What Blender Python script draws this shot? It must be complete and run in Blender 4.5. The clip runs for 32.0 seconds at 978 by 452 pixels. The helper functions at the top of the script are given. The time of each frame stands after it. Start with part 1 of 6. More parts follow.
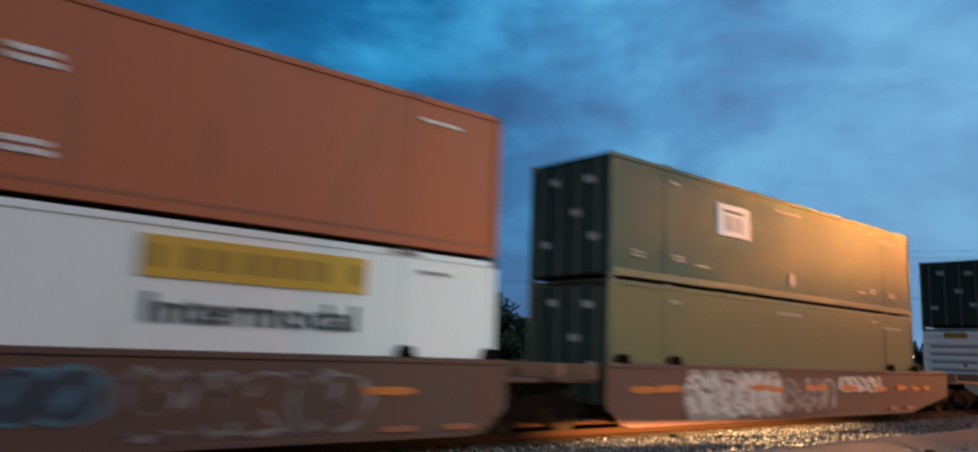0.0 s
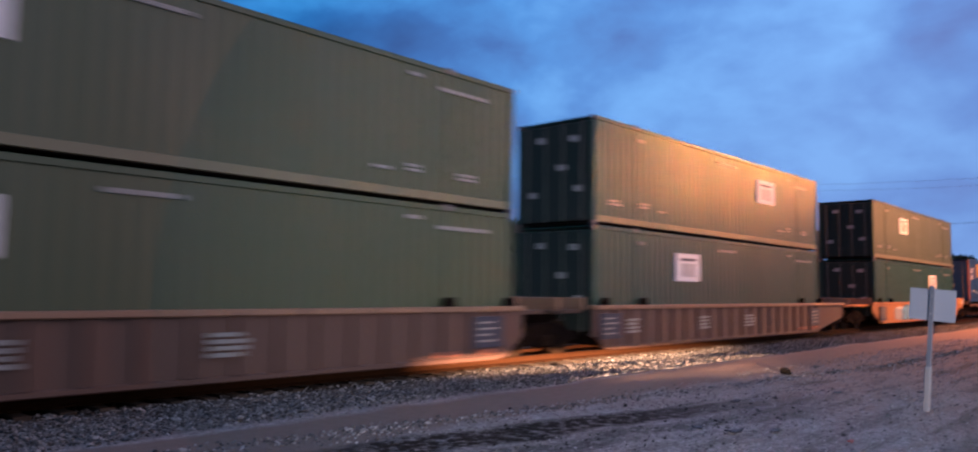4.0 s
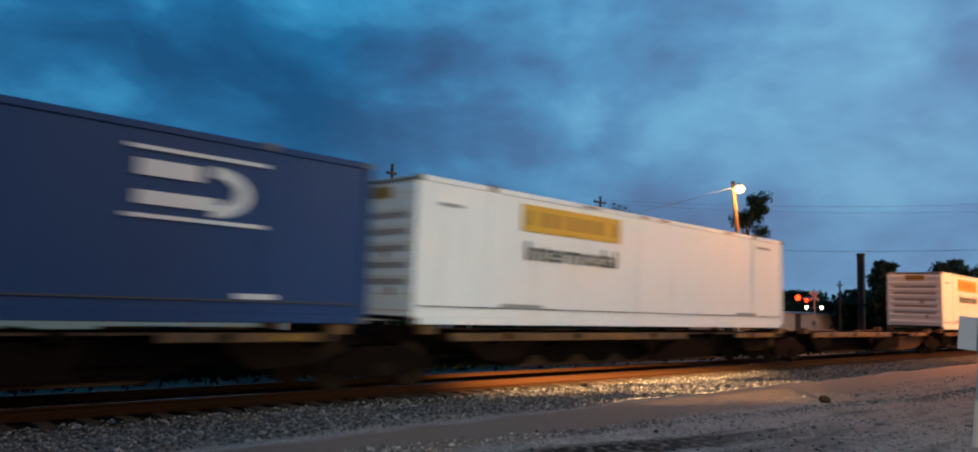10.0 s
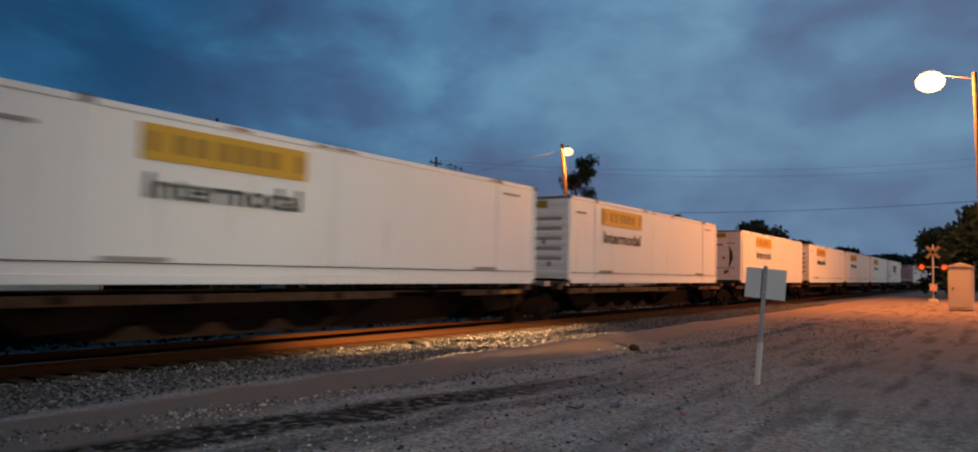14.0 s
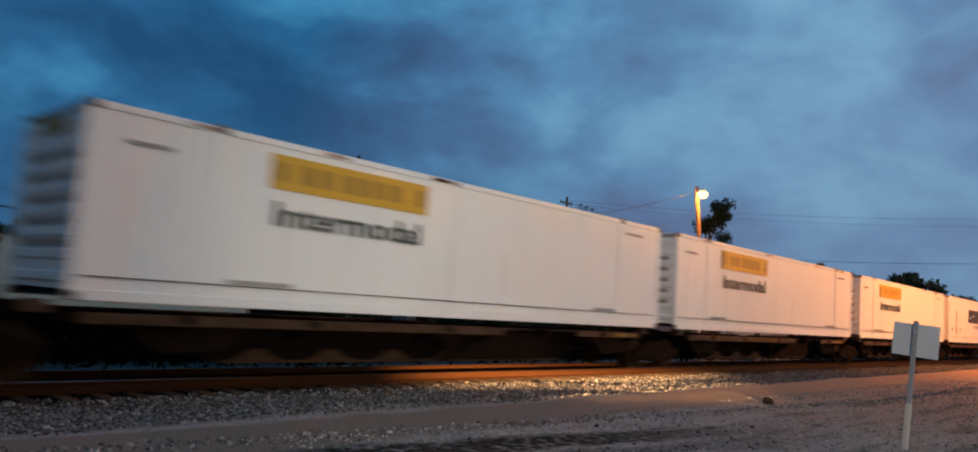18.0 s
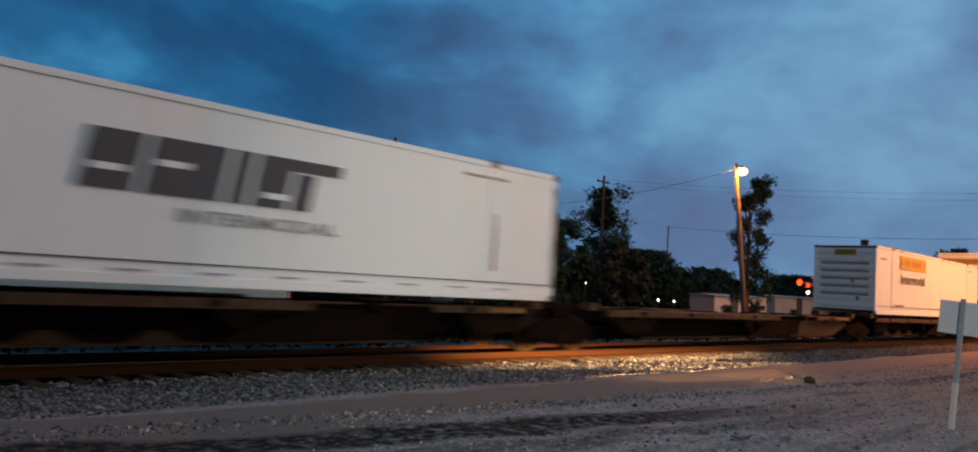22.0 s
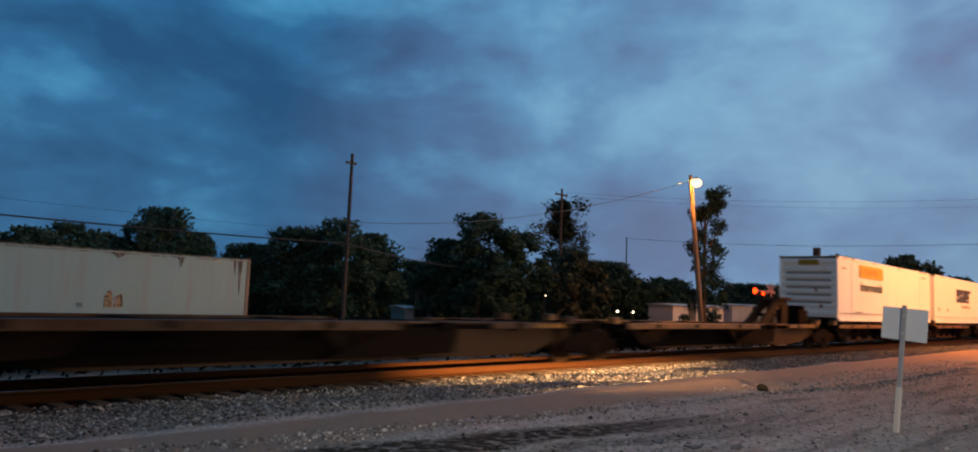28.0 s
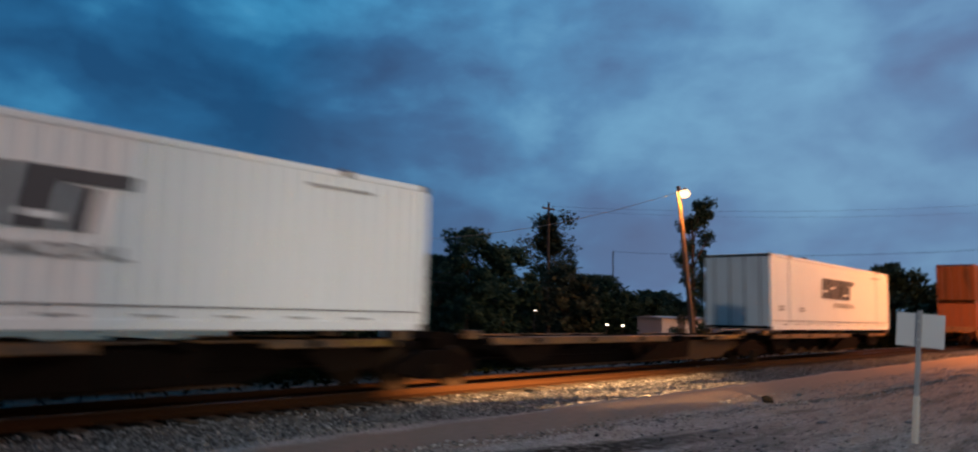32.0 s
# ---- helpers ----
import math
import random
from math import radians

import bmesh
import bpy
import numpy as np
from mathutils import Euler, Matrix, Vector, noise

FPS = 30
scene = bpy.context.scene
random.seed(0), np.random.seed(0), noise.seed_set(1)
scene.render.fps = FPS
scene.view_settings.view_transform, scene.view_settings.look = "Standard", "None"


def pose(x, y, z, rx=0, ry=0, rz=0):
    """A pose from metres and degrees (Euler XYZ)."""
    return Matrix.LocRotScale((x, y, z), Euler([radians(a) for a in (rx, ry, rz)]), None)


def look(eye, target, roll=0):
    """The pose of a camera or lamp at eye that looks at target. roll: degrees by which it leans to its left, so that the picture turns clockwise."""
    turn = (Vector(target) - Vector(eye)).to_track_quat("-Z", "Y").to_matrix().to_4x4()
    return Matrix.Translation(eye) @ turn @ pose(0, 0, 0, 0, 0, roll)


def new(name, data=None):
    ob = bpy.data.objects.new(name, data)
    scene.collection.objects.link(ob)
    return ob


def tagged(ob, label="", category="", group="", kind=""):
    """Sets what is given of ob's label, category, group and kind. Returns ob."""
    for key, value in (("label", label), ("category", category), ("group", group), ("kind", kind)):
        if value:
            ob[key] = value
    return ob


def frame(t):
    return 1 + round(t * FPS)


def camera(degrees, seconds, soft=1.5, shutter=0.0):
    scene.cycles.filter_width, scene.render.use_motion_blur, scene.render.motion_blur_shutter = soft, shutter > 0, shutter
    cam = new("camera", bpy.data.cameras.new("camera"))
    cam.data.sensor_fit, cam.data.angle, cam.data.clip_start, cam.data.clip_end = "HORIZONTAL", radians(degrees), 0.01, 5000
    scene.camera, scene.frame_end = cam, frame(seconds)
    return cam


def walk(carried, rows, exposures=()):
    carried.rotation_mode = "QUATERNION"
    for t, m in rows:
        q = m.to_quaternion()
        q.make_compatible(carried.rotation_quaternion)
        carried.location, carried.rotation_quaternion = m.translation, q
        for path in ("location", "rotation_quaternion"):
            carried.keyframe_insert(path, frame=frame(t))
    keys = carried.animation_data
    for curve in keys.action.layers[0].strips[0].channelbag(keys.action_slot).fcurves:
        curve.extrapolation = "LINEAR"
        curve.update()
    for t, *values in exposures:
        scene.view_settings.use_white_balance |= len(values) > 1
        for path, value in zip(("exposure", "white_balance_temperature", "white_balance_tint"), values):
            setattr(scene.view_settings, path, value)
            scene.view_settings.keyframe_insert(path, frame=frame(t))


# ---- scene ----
# seconds, place, heading, tilt and lean of the camera held in the hand
PATH = [
    (0.0, -0.588, 0.096, 1.626, -40.64, 9.14, -2.06),
    (0.5, -0.611, 0.099, 1.632, -40.62, 6.97, -1.73),
    (1.0, -0.638, -0.082, 1.638, -43.23, 5.87, -1.76),
    (1.5, -0.632, 0.061, 1.637, -45.21, 5.85, -2.35),
    (2.0, -0.382, 0.025, 1.628, -48.54, 7.62, -2.90),
    (2.5, -0.239, -0.090, 1.596, -48.11, 3.94, -2.74),
    (3.0, -0.280, -0.087, 1.584, -46.81, 4.74, -1.86),
    (3.5, -0.195, -0.226, 1.581, -44.71, 4.64, -1.53),
    (4.0, -0.227, -0.049, 1.603, -47.95, 4.70, -0.67),
    (4.5, -0.205, -0.053, 1.596, -47.64, 6.37, -4.26),
    (6.5, 0.028, 0.183, 1.632, -42.42, 6.56, -1.80),
    (7.0, 0.137, 0.010, 1.633, -43.02, 6.45, -0.96),
    (7.5, 0.116, 0.047, 1.638, -43.97, 5.72, -1.56),
    (8.0, 0.153, 0.045, 1.629, -43.45, 6.57, -1.05),
    (8.5, -0.001, 0.227, 1.622, -44.89, 6.52, -2.81),
    (9.0, 0.013, 0.081, 1.645, -44.79, 7.05, -1.72),
    (9.5, -0.098, 0.097, 1.620, -44.64, 5.28, -2.49),
    (10.0, -0.033, 0.051, 1.634, -45.58, 5.83, -1.94),
    (10.5, -0.086, 0.089, 1.631, -47.51, 5.95, -3.21),
    (11.0, 0.010, -0.024, 1.565, -46.53, 4.91, -2.21),
    (11.5, 0.151, 0.090, 1.622, -46.71, 4.61, -2.07),
    (12.0, 0.204, 0.086, 1.617, -48.53, 4.47, -1.80),
    (12.5, 0.322, 0.109, 1.590, -50.90, 3.58, -2.15),
    (13.0, 0.379, 0.038, 1.582, -56.38, 3.64, -3.61),
    (13.5, 0.256, -0.043, 1.562, -58.11, 3.08, -1.12),
    (15.5, 0.144, -0.199, 1.604, -49.73, 3.80, 0.45),
    (16.0, 0.050, -0.209, 1.607, -46.48, 2.17, 3.18),
    (16.5, 0.135, -0.142, 1.586, -48.74, 0.59, 0.74),
    (17.0, 0.150, -0.158, 1.582, -50.60, 3.06, -2.89),
    (17.5, 0.052, -0.164, 1.576, -48.23, 5.48, -2.21),
    (18.0, 0.141, -0.170, 1.553, -48.00, 5.81, -3.85),
    (18.5, 0.164, -0.168, 1.571, -47.51, 5.11, -4.98),
    (19.0, 0.140, -0.153, 1.527, -46.13, 4.64, -4.09),
    (19.5, 0.160, -0.133, 1.572, -46.94, 4.48, -5.23),
    (20.0, 0.192, -0.146, 1.564, -48.57, 4.00, -5.05),
    (20.5, 0.150, -0.195, 1.561, -48.28, 3.50, -5.31),
    (21.0, 0.122, -0.156, 1.522, -48.60, 2.64, -4.68),
    (21.5, 0.342, 0.027, 1.581, -46.67, 3.80, -4.29),
    (22.0, 0.134, -0.191, 1.565, -45.25, 4.19, -3.41),
    (22.5, 0.081, -0.263, 1.569, -42.69, 4.09, -5.39),
    (23.0, 0.077, -0.268, 1.581, -41.03, 4.85, -6.00),
    (23.5, 0.050, -0.259, 1.583, -42.30, 5.59, -4.75),
    (24.0, 0.156, -0.150, 1.576, -44.28, 7.22, -4.99),
    (24.5, 0.126, -0.200, 1.573, -45.40, 7.32, -4.26),
    (25.0, 0.117, -0.196, 1.578, -45.78, 6.46, -3.82),
    (25.5, 0.138, -0.186, 1.575, -44.41, 6.31, -2.87),
    (26.0, 0.094, -0.251, 1.568, -45.57, 6.20, -2.32),
    (26.5, 0.204, -0.144, 1.590, -47.31, 5.61, -2.72),
    (28.5, 0.166, -0.314, 1.596, -48.76, 5.04, -1.73),
    (29.0, 0.221, -0.198, 1.617, -50.60, 4.56, -1.80),
    (29.5, 0.230, -0.122, 1.631, -48.98, 5.53, -1.88),
    (30.0, 0.202, -0.054, 1.639, -48.47, 4.07, -1.35),
    (30.5, 0.202, -0.036, 1.626, -48.10, 4.61, 1.15),
    (31.0, 0.178, 0.070, 1.591, -45.74, 0.75, -5.27),
    (31.5, 0.288, 0.051, 1.601, -46.88, 7.27, 3.60),
    (32.0, 0.421, 0.169, 1.549, -49.06, 6.55, -1.13),
]
EXPOSURES = [(0.0, 0.16, 6400, 5.0), (0.5, 0.28, 5600, 20.0), (1.5, 0.28, 5700, 20.0), (2.0, 0.28, 5900, 16.0), (3.0, 0.28, 5700, 21.0), (4.5, 0.30, 5900, 34.0), (7.2, 0.30, 5700, 32.0), (8.0, 0.28, 5600, 15.0), (9.0, 0.22, 5700, 0.0), (10.0, 0.10, 6700, 5.0), (12.0, 0.04, 6900, 12.0), (13.0, -0.08, 7200, 13.0), (13.5, -0.42, 7400, 14.0), (15.5, -0.24, 7200, 12.0), (16.0, -0.26, 7000, 10.0), (17.0, -0.09, 7300, 13.0), (22.5, -0.07, 6800, 10.0), (23.0, 0.08, 5600, 6.0), (23.6, -0.08, 6800, 10.0), (26.5, -0.02, 7100, 12.0), (28.5, 0.17, 7800, 16.0), (29.2, 0.17, 7800, 16.0), (30.0, 0.0, 7200, 13.0), (32.0, -0.07, 7000, 12.0)]
cam = camera(63.84, 32.0, soft=1.9, shutter=0.7)
walk(cam, [(t, pose(x, y, z, 90 + tilt, lean, heading)) for t, x, y, z, heading, tilt, lean in PATH], EXPOSURES)

# ---- sky, dusk light and lamps ----
world = bpy.data.worlds.new("dusk_sky")
scene.world = world
world.use_nodes = True


def nodes_of(tree):
    tree.nodes.clear()
    return tree.nodes, tree.links


def build_sky():
    n, l = nodes_of(world.node_tree)
    out = n.new("ShaderNodeOutputWorld")
    bg = n.new("ShaderNodeBackground")
    l.new(bg.outputs[0], out.inputs[0])
    coord = n.new("ShaderNodeTexCoord")
    sep = n.new("ShaderNodeSeparateXYZ")
    l.new(coord.outputs["Generated"], sep.inputs[0])

    def m(op, a, b, clamp=False):
        k = n.new("ShaderNodeMath")
        k.operation, k.use_clamp = op, clamp
        for i, v in enumerate((a, b)):
            if isinstance(v, (int, float)):
                k.inputs[i].default_value = v
            else:
                l.new(v, k.inputs[i])
        return k.outputs[0]

    def ramp(fac, stops):
        r = n.new("ShaderNodeValToRGB")
        while len(r.color_ramp.elements) < len(stops):
            r.color_ramp.elements.new(0.5)
        for e, (p, c) in zip(r.color_ramp.elements, stops):
            e.position, e.color = p, (*c, 1)
        l.new(fac, r.inputs[0])
        return r.outputs[0]

    def mix(fac, a, b, mode="MIX"):
        k = n.new("ShaderNodeMix")
        k.data_type, k.blend_type = "RGBA", mode
        for i, v in ((0, fac), (6, a), (7, b)):
            if isinstance(v, (int, float)):
                k.inputs[i].default_value = v
            elif isinstance(v, tuple):
                k.inputs[i].default_value = (*v, 1)
            else:
                l.new(v, k.inputs[i])
        return k.outputs[2]

    x, y, z = sep.outputs
    high = m("MAXIMUM", z, 0.0)

    def clouds(scale, detail, rough, shift, warp, squash):
        k = n.new("ShaderNodeTexNoise")
        mp = n.new("ShaderNodeMapping")
        mp.inputs["Location"].default_value = shift
        mp.inputs["Scale"].default_value = (1, 1, squash)
        l.new(coord.outputs["Generated"], mp.inputs[0])
        l.new(mp.outputs[0], k.inputs["Vector"])
        k.inputs["Scale"].default_value, k.inputs["Detail"].default_value = scale, detail
        k.inputs["Roughness"].default_value, k.inputs["Distortion"].default_value = rough, warp
        return k.outputs[0]

    big = clouds(2.6, 2.0, 0.4, (3.1, 7.7, 0.6), 0.3, 2.4)
    mid = clouds(6.0, 3.0, 0.45, (1.3, 0.4, 0.2), 0.3, 2.0)
    fine = clouds(15.0, 5.0, 0.55, (4.2, 1.9, 0.1), 0.2, 1.8)
    mass = m("ADD", m("ADD", m("MULTIPLY", big, 0.30), 0.09), m("ADD", m("MULTIPLY", mid, 0.38), m("MULTIPLY", fine, 0.14)))
    # cloud banks: heading, height, breadth in degrees, thickness; their edges are frayed by noise
    fray = n.new("ShaderNodeTexNoise")
    fray.inputs["Scale"].default_value, fray.inputs["Detail"].default_value = 7.0, 5.0
    l.new(coord.outputs["Generated"], fray.inputs["Vector"])
    shift = n.new("ShaderNodeVectorMath")
    shift.operation = "MULTIPLY_ADD"
    l.new(fray.outputs["Color"], shift.inputs[0])
    shift.inputs[1].default_value, shift.inputs[2].default_value = (0.10, 0.10, 0.10), (-0.05, -0.05, -0.05)
    torn = n.new("ShaderNodeVectorMath")
    torn.operation = "ADD"
    l.new(coord.outputs["Generated"], torn.inputs[0])
    l.new(shift.outputs[0], torn.inputs[1])
    unit = n.new("ShaderNodeVectorMath")
    unit.operation = "NORMALIZE"
    l.new(torn.outputs[0], unit.inputs[0])
    banks = ((44, 22, 9, 0.10), (52, 14.3, 1.8, 0.10), (67, 15.5, 3, 0.05), (70, 8, 6, 0.02), (76, 14, 11, 0.035), (18, 15, 12, -0.03), (62, 13.5, 5, 0.06), (68, 20.5, 3.5, 0.05), (75, 13.5, 4, 0.06), (16, 17, 4, 0.03),
             (28, 19, 9, -0.04), (57, 16.3, 3.0, -0.07), (45, 12, 6, -0.04), (77, 18.5, 3.0, -0.09), (64, 17.5, 2.5, -0.05), (60, 5, 8, -0.02), (32, 9, 8, -0.055), (45, 9, 7, -0.04), (62, 20, 17, 0.045), (38, 17, 8, -0.06), (50, 19, 5, -0.03))
    for heading, height, wide, thick in banks:
        d = n.new("ShaderNodeVectorMath")
        d.operation = "DOT_PRODUCT"
        l.new(unit.outputs[0], d.inputs[0])
        h, e = radians(heading), radians(height)
        d.inputs[1].default_value = (math.sin(h) * math.cos(e), math.cos(h) * math.cos(e), math.sin(e))
        near = m("POWER", m("MAXIMUM", d.outputs["Value"], 0.0), 0.69 / (1 - math.cos(radians(wide))))
        mass = m("ADD", mass, m("MULTIPLY", near, thick))
    blue = ramp(mass, [(0.38, (0.004, 0.070, 0.20)), (0.47, (0.010, 0.128, 0.32)), (0.55, (0.033, 0.262, 0.53)), (0.66, (0.13, 0.50, 0.80))])
    # low haze, violet towards the lit end of the line
    low = m("SUBTRACT", 1.0, m("MULTIPLY", high, 2.6), True)
    east = m("MULTIPLY", m("ADD", m("MULTIPLY", x, 2.4), -1.25), 1.0, True)
    dull = mix(m("MULTIPLY", low, 0.30), blue, (0.035, 0.10, 0.22))
    violet = mix(m("MULTIPLY", east, 0.44), dull, (0.235, 0.28, 0.47))
    # afterglow of the set sun behind the camera
    south = m("ADD", m("MULTIPLY", y, -0.80), m("MULTIPLY", x, 0.60))
    back = m("MULTIPLY", m("MAXIMUM", south, 0.0), m("SUBTRACT", 1.0, m("MULTIPLY", high, 0.8), True))
    sky = n.new("ShaderNodeTexSky")
    sky.sky_type, sky.sun_disc = "NISHITA", False
    sky.sun_elevation, sky.sun_rotation = radians(1.5), radians(143)
    # the unseen west of the sky is dimmed to darken the boxes' ends
    west = m("SUBTRACT", 1.0, m("MULTIPLY", m("MULTIPLY", x, -1.0, True), 0.8))
    grey = n.new("ShaderNodeCombineXYZ")
    for k in range(3):
        l.new(west, grey.inputs[k])
    violet = mix(1.0, violet, grey.outputs[0], "MULTIPLY")
    dusk = mix(m("MULTIPLY", back, m("MAXIMUM", m("MULTIPLY", y, -3.0, True), 0.0)), violet, (0.56, 0.52, 0.51))
    total = mix(0.006, dusk, sky.outputs[0], "ADD")
    l.new(total, bg.inputs[0])
    bg.inputs[1].default_value = 1.0


build_sky()


def lamp(name, kind, place, energy, colour, size=0.25, target=None, angle=100, blend=0.5):
    data = bpy.data.lights.new(name, kind)
    data.energy, data.color = energy, colour
    if kind != "SUN":
        data.shadow_soft_size = size
    ob = new(name, data)
    ob.matrix_world = look(place, target) if target else Matrix.Translation(place)
    if kind == "SPOT":
        data.spot_size, data.spot_blend = radians(angle), blend
    if kind == "SUN":
        data.angle = radians(angle)
    return ob


SODIUM = (1.0, 0.325, 0.062)
LAMP_BACK = (39.6, 20.1, 8.5)      # street lamp behind the track
LAMP_NEAR = (45.1, 2.55, 11.6)       # street lamp beside the lot
LAMP_CROSSING = (61.5, -3.2, 11.6)  # its twin at the crossing
lamp("dusk_glow", "SUN", (24, -32, 22), 0.46, (1.0, 0.92, 0.85), target=(0, 0, 0), angle=45)
lamp("street_light_back", "POINT", LAMP_BACK, 2000, SODIUM, 0.12)
lamp("street_light_near", "POINT", LAMP_NEAR, 11000, SODIUM, 0.25)
lamp("street_light_crossing", "POINT", LAMP_CROSSING, 16500, SODIUM, 0.25)
# unseen stand-in for low headlights behind the camera, its flaps nearly closed
STAND_IN_LIGHT = (-1.2, -5.2, 1.10)
STAND_IN_TARGET = (16.4, 11.6, 0.42)
lamp("work_light_beam", "SPOT", STAND_IN_LIGHT, 540000, (1.0, 0.57, 0.265), 0.0022, STAND_IN_TARGET, 25, 1.0)
# fill lamp added above it to brighten the middle of the train
lamp("work_light_spill", "SPOT", (STAND_IN_LIGHT[0], STAND_IN_LIGHT[1], 1.36), 5200, (1.0, 0.93, 0.85), 0.10, (16.5, 11.6, 2.0), 56, 1.0)


# ---- materials ----
def surface(name, colour, rough=0.6, metal=0.0, spread=0.25, scale=3.0, grain=40.0, bump=0.15, dirt=None, dirt_at=(0.55, 0.7), streak=False, per_object=0.0, spec=0.5):
    """Paint, metal or earth: a base colour broken at two scales, with wear and fine relief."""
    mat = bpy.data.materials.new(name)
    mat.use_nodes = True
    n, l = nodes_of(mat.node_tree)
    out = n.new("ShaderNodeOutputMaterial")
    sh = n.new("ShaderNodeBsdfPrincipled")
    l.new(sh.outputs[0], out.inputs[0])
    co = n.new("ShaderNodeTexCoord")
    mp = n.new("ShaderNodeMapping")
    l.new(co.outputs["Object"], mp.inputs[0])
    if streak:
        mp.inputs["Scale"].default_value = (1.6, 1.6, 0.22)

    def noise_at(s, d, src=None):
        k = n.new("ShaderNodeTexNoise")
        k.inputs["Scale"].default_value, k.inputs["Detail"].default_value = s, d
        l.new(src or mp.outputs[0], k.inputs["Vector"])
        return k.outputs[0]

    def mixed(fac, a, b, mode="MIX"):
        k = n.new("ShaderNodeMix")
        k.data_type, k.blend_type = "RGBA", mode
        for i, v in ((0, fac), (6, a), (7, b)):
            if isinstance(v, float):
                k.inputs[i].default_value = v
            elif isinstance(v, tuple):
                k.inputs[i].default_value = (*v, 1)
            else:
                l.new(v, k.inputs[i])
        return k.outputs[2]

    dark = tuple(c * (1 - spread) for c in colour)
    light = tuple(min(1, c * (1 + spread * 0.6)) for c in colour)
    large, small = noise_at(scale, 4.0), noise_at(grain, 5.0, co.outputs["Object"])
    col = mixed(large, dark, light)
    col = mixed(0.35, col, mixed(small, dark, light))
    if dirt:
        r = n.new("ShaderNodeMapRange")
        r.inputs[1].default_value, r.inputs[2].default_value = dirt_at
        l.new(noise_at(scale * 1.7, 6.0), r.inputs[0])
        col = mixed(r.outputs[0], col, dirt)
    if per_object:
        info = n.new("ShaderNodeObjectInfo")
        r = n.new("ShaderNodeMapRange")
        r.inputs[3].default_value, r.inputs[4].default_value = 1 - per_object, 1 + per_object
        l.new(info.outputs["Random"], r.inputs[0])
        k = n.new("ShaderNodeMix")
        k.data_type, k.blend_type = "RGBA", "MULTIPLY"
        k.inputs[0].default_value = 1.0
        l.new(col, k.inputs[6])
        l.new(r.outputs[0], k.inputs[7])
        col = k.outputs[2]
    l.new(col, sh.inputs["Base Color"])
    rr = n.new("ShaderNodeMapRange")
    rr.inputs[3].default_value, rr.inputs[4].default_value = max(0.05, rough - 0.12), min(1, rough + 0.12)
    l.new(large, rr.inputs[0])
    l.new(rr.outputs[0], sh.inputs["Roughness"])
    sh.inputs["Metallic"].default_value = metal
    sh.inputs["Specular IOR Level"].default_value = spec
    if bump:
        b = n.new("ShaderNodeBump")
        b.inputs["Strength"].default_value, b.inputs["Distance"].default_value = bump, 0.02
        l.new(small, b.inputs["Height"])
        l.new(b.outputs[0], sh.inputs["Normal"])
    return mat


def glowing(name, colour, strength):
    mat = bpy.data.materials.new(name)
    mat.use_nodes = True
    n, l = nodes_of(mat.node_tree)
    out, e = n.new("ShaderNodeOutputMaterial"), n.new("ShaderNodeEmission")
    e.inputs[0].default_value, e.inputs[1].default_value = (*colour, 1), strength
    l.new(e.outputs[0], out.inputs[0])
    return mat


WHITE = surface("white_box_paint", (0.82, 0.85, 0.84), 0.40, 0, 0.06, 0.9, 18, 0.03, (0.60, 0.58, 0.54), (0.62, 0.90), True)
# weathered white, blued in colour to offset the warm lamplight on it
WHITE_OLD = surface("blued_weathered_white_paint", (0.160, 0.315, 0.370), 0.6, 0, 0.15, 0.7, 18, 0.05, (0.17, 0.25, 0.28), (0.55, 0.75), True)
STAIN = surface("black_mould_stain", (0.045, 0.050, 0.046), 0.8, 0, 0.4, 3, 30, 0.1, (0.14, 0.17, 0.165), (0.46, 0.62), True)
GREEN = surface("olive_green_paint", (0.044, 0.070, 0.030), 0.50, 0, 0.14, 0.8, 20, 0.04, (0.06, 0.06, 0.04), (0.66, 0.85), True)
# door ends turned from the light: their shade is put into the paint
END_SHADE_GREEN = surface("shaded_door_green_paint", (0.022, 0.036, 0.03), 0.5, 0, 0.14, 0.8, 20, 0.04, (0.03, 0.03, 0.025), (0.66, 0.85), True, spec=0.2)
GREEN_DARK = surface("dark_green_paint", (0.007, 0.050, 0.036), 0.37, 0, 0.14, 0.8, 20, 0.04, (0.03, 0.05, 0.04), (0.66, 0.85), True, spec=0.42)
OLIVE_PALE = surface("pale_olive_paint", (0.105, 0.108, 0.042), 0.42, 0, 0.14, 0.8, 20, 0.04, (0.09, 0.08, 0.05), (0.66, 0.85), True)
ORANGE = surface("faded_orange_paint", (0.42, 0.098, 0.024), 0.42, 0, 0.16, 0.8, 20, 0.04, (0.22, 0.07, 0.04), (0.62, 0.8), True)
RUST_BOX = surface("rusted_box_paint", (0.17, 0.055, 0.024), 0.65, 0, 0.3, 0.9, 20, 0.1, (0.07, 0.028, 0.016), (0.5, 0.68), True)
BLUE = surface("blue_box_paint", (0.005, 0.044, 0.155), 0.45, 0, 0.14, 0.8, 20, 0.04, (0.02, 0.035, 0.10), (0.66, 0.85), True, spec=0.3)
BLUE_LIGHT = surface("lighter_blue_paint", (0.020, 0.036, 0.22), 0.45, 0, 0.1, 0.8, 20, 0.03)
RUST_POST = surface("rusty_orange_post", (0.30, 0.10, 0.05), 0.6, 0, 0.3, 3, 30, 0.2)
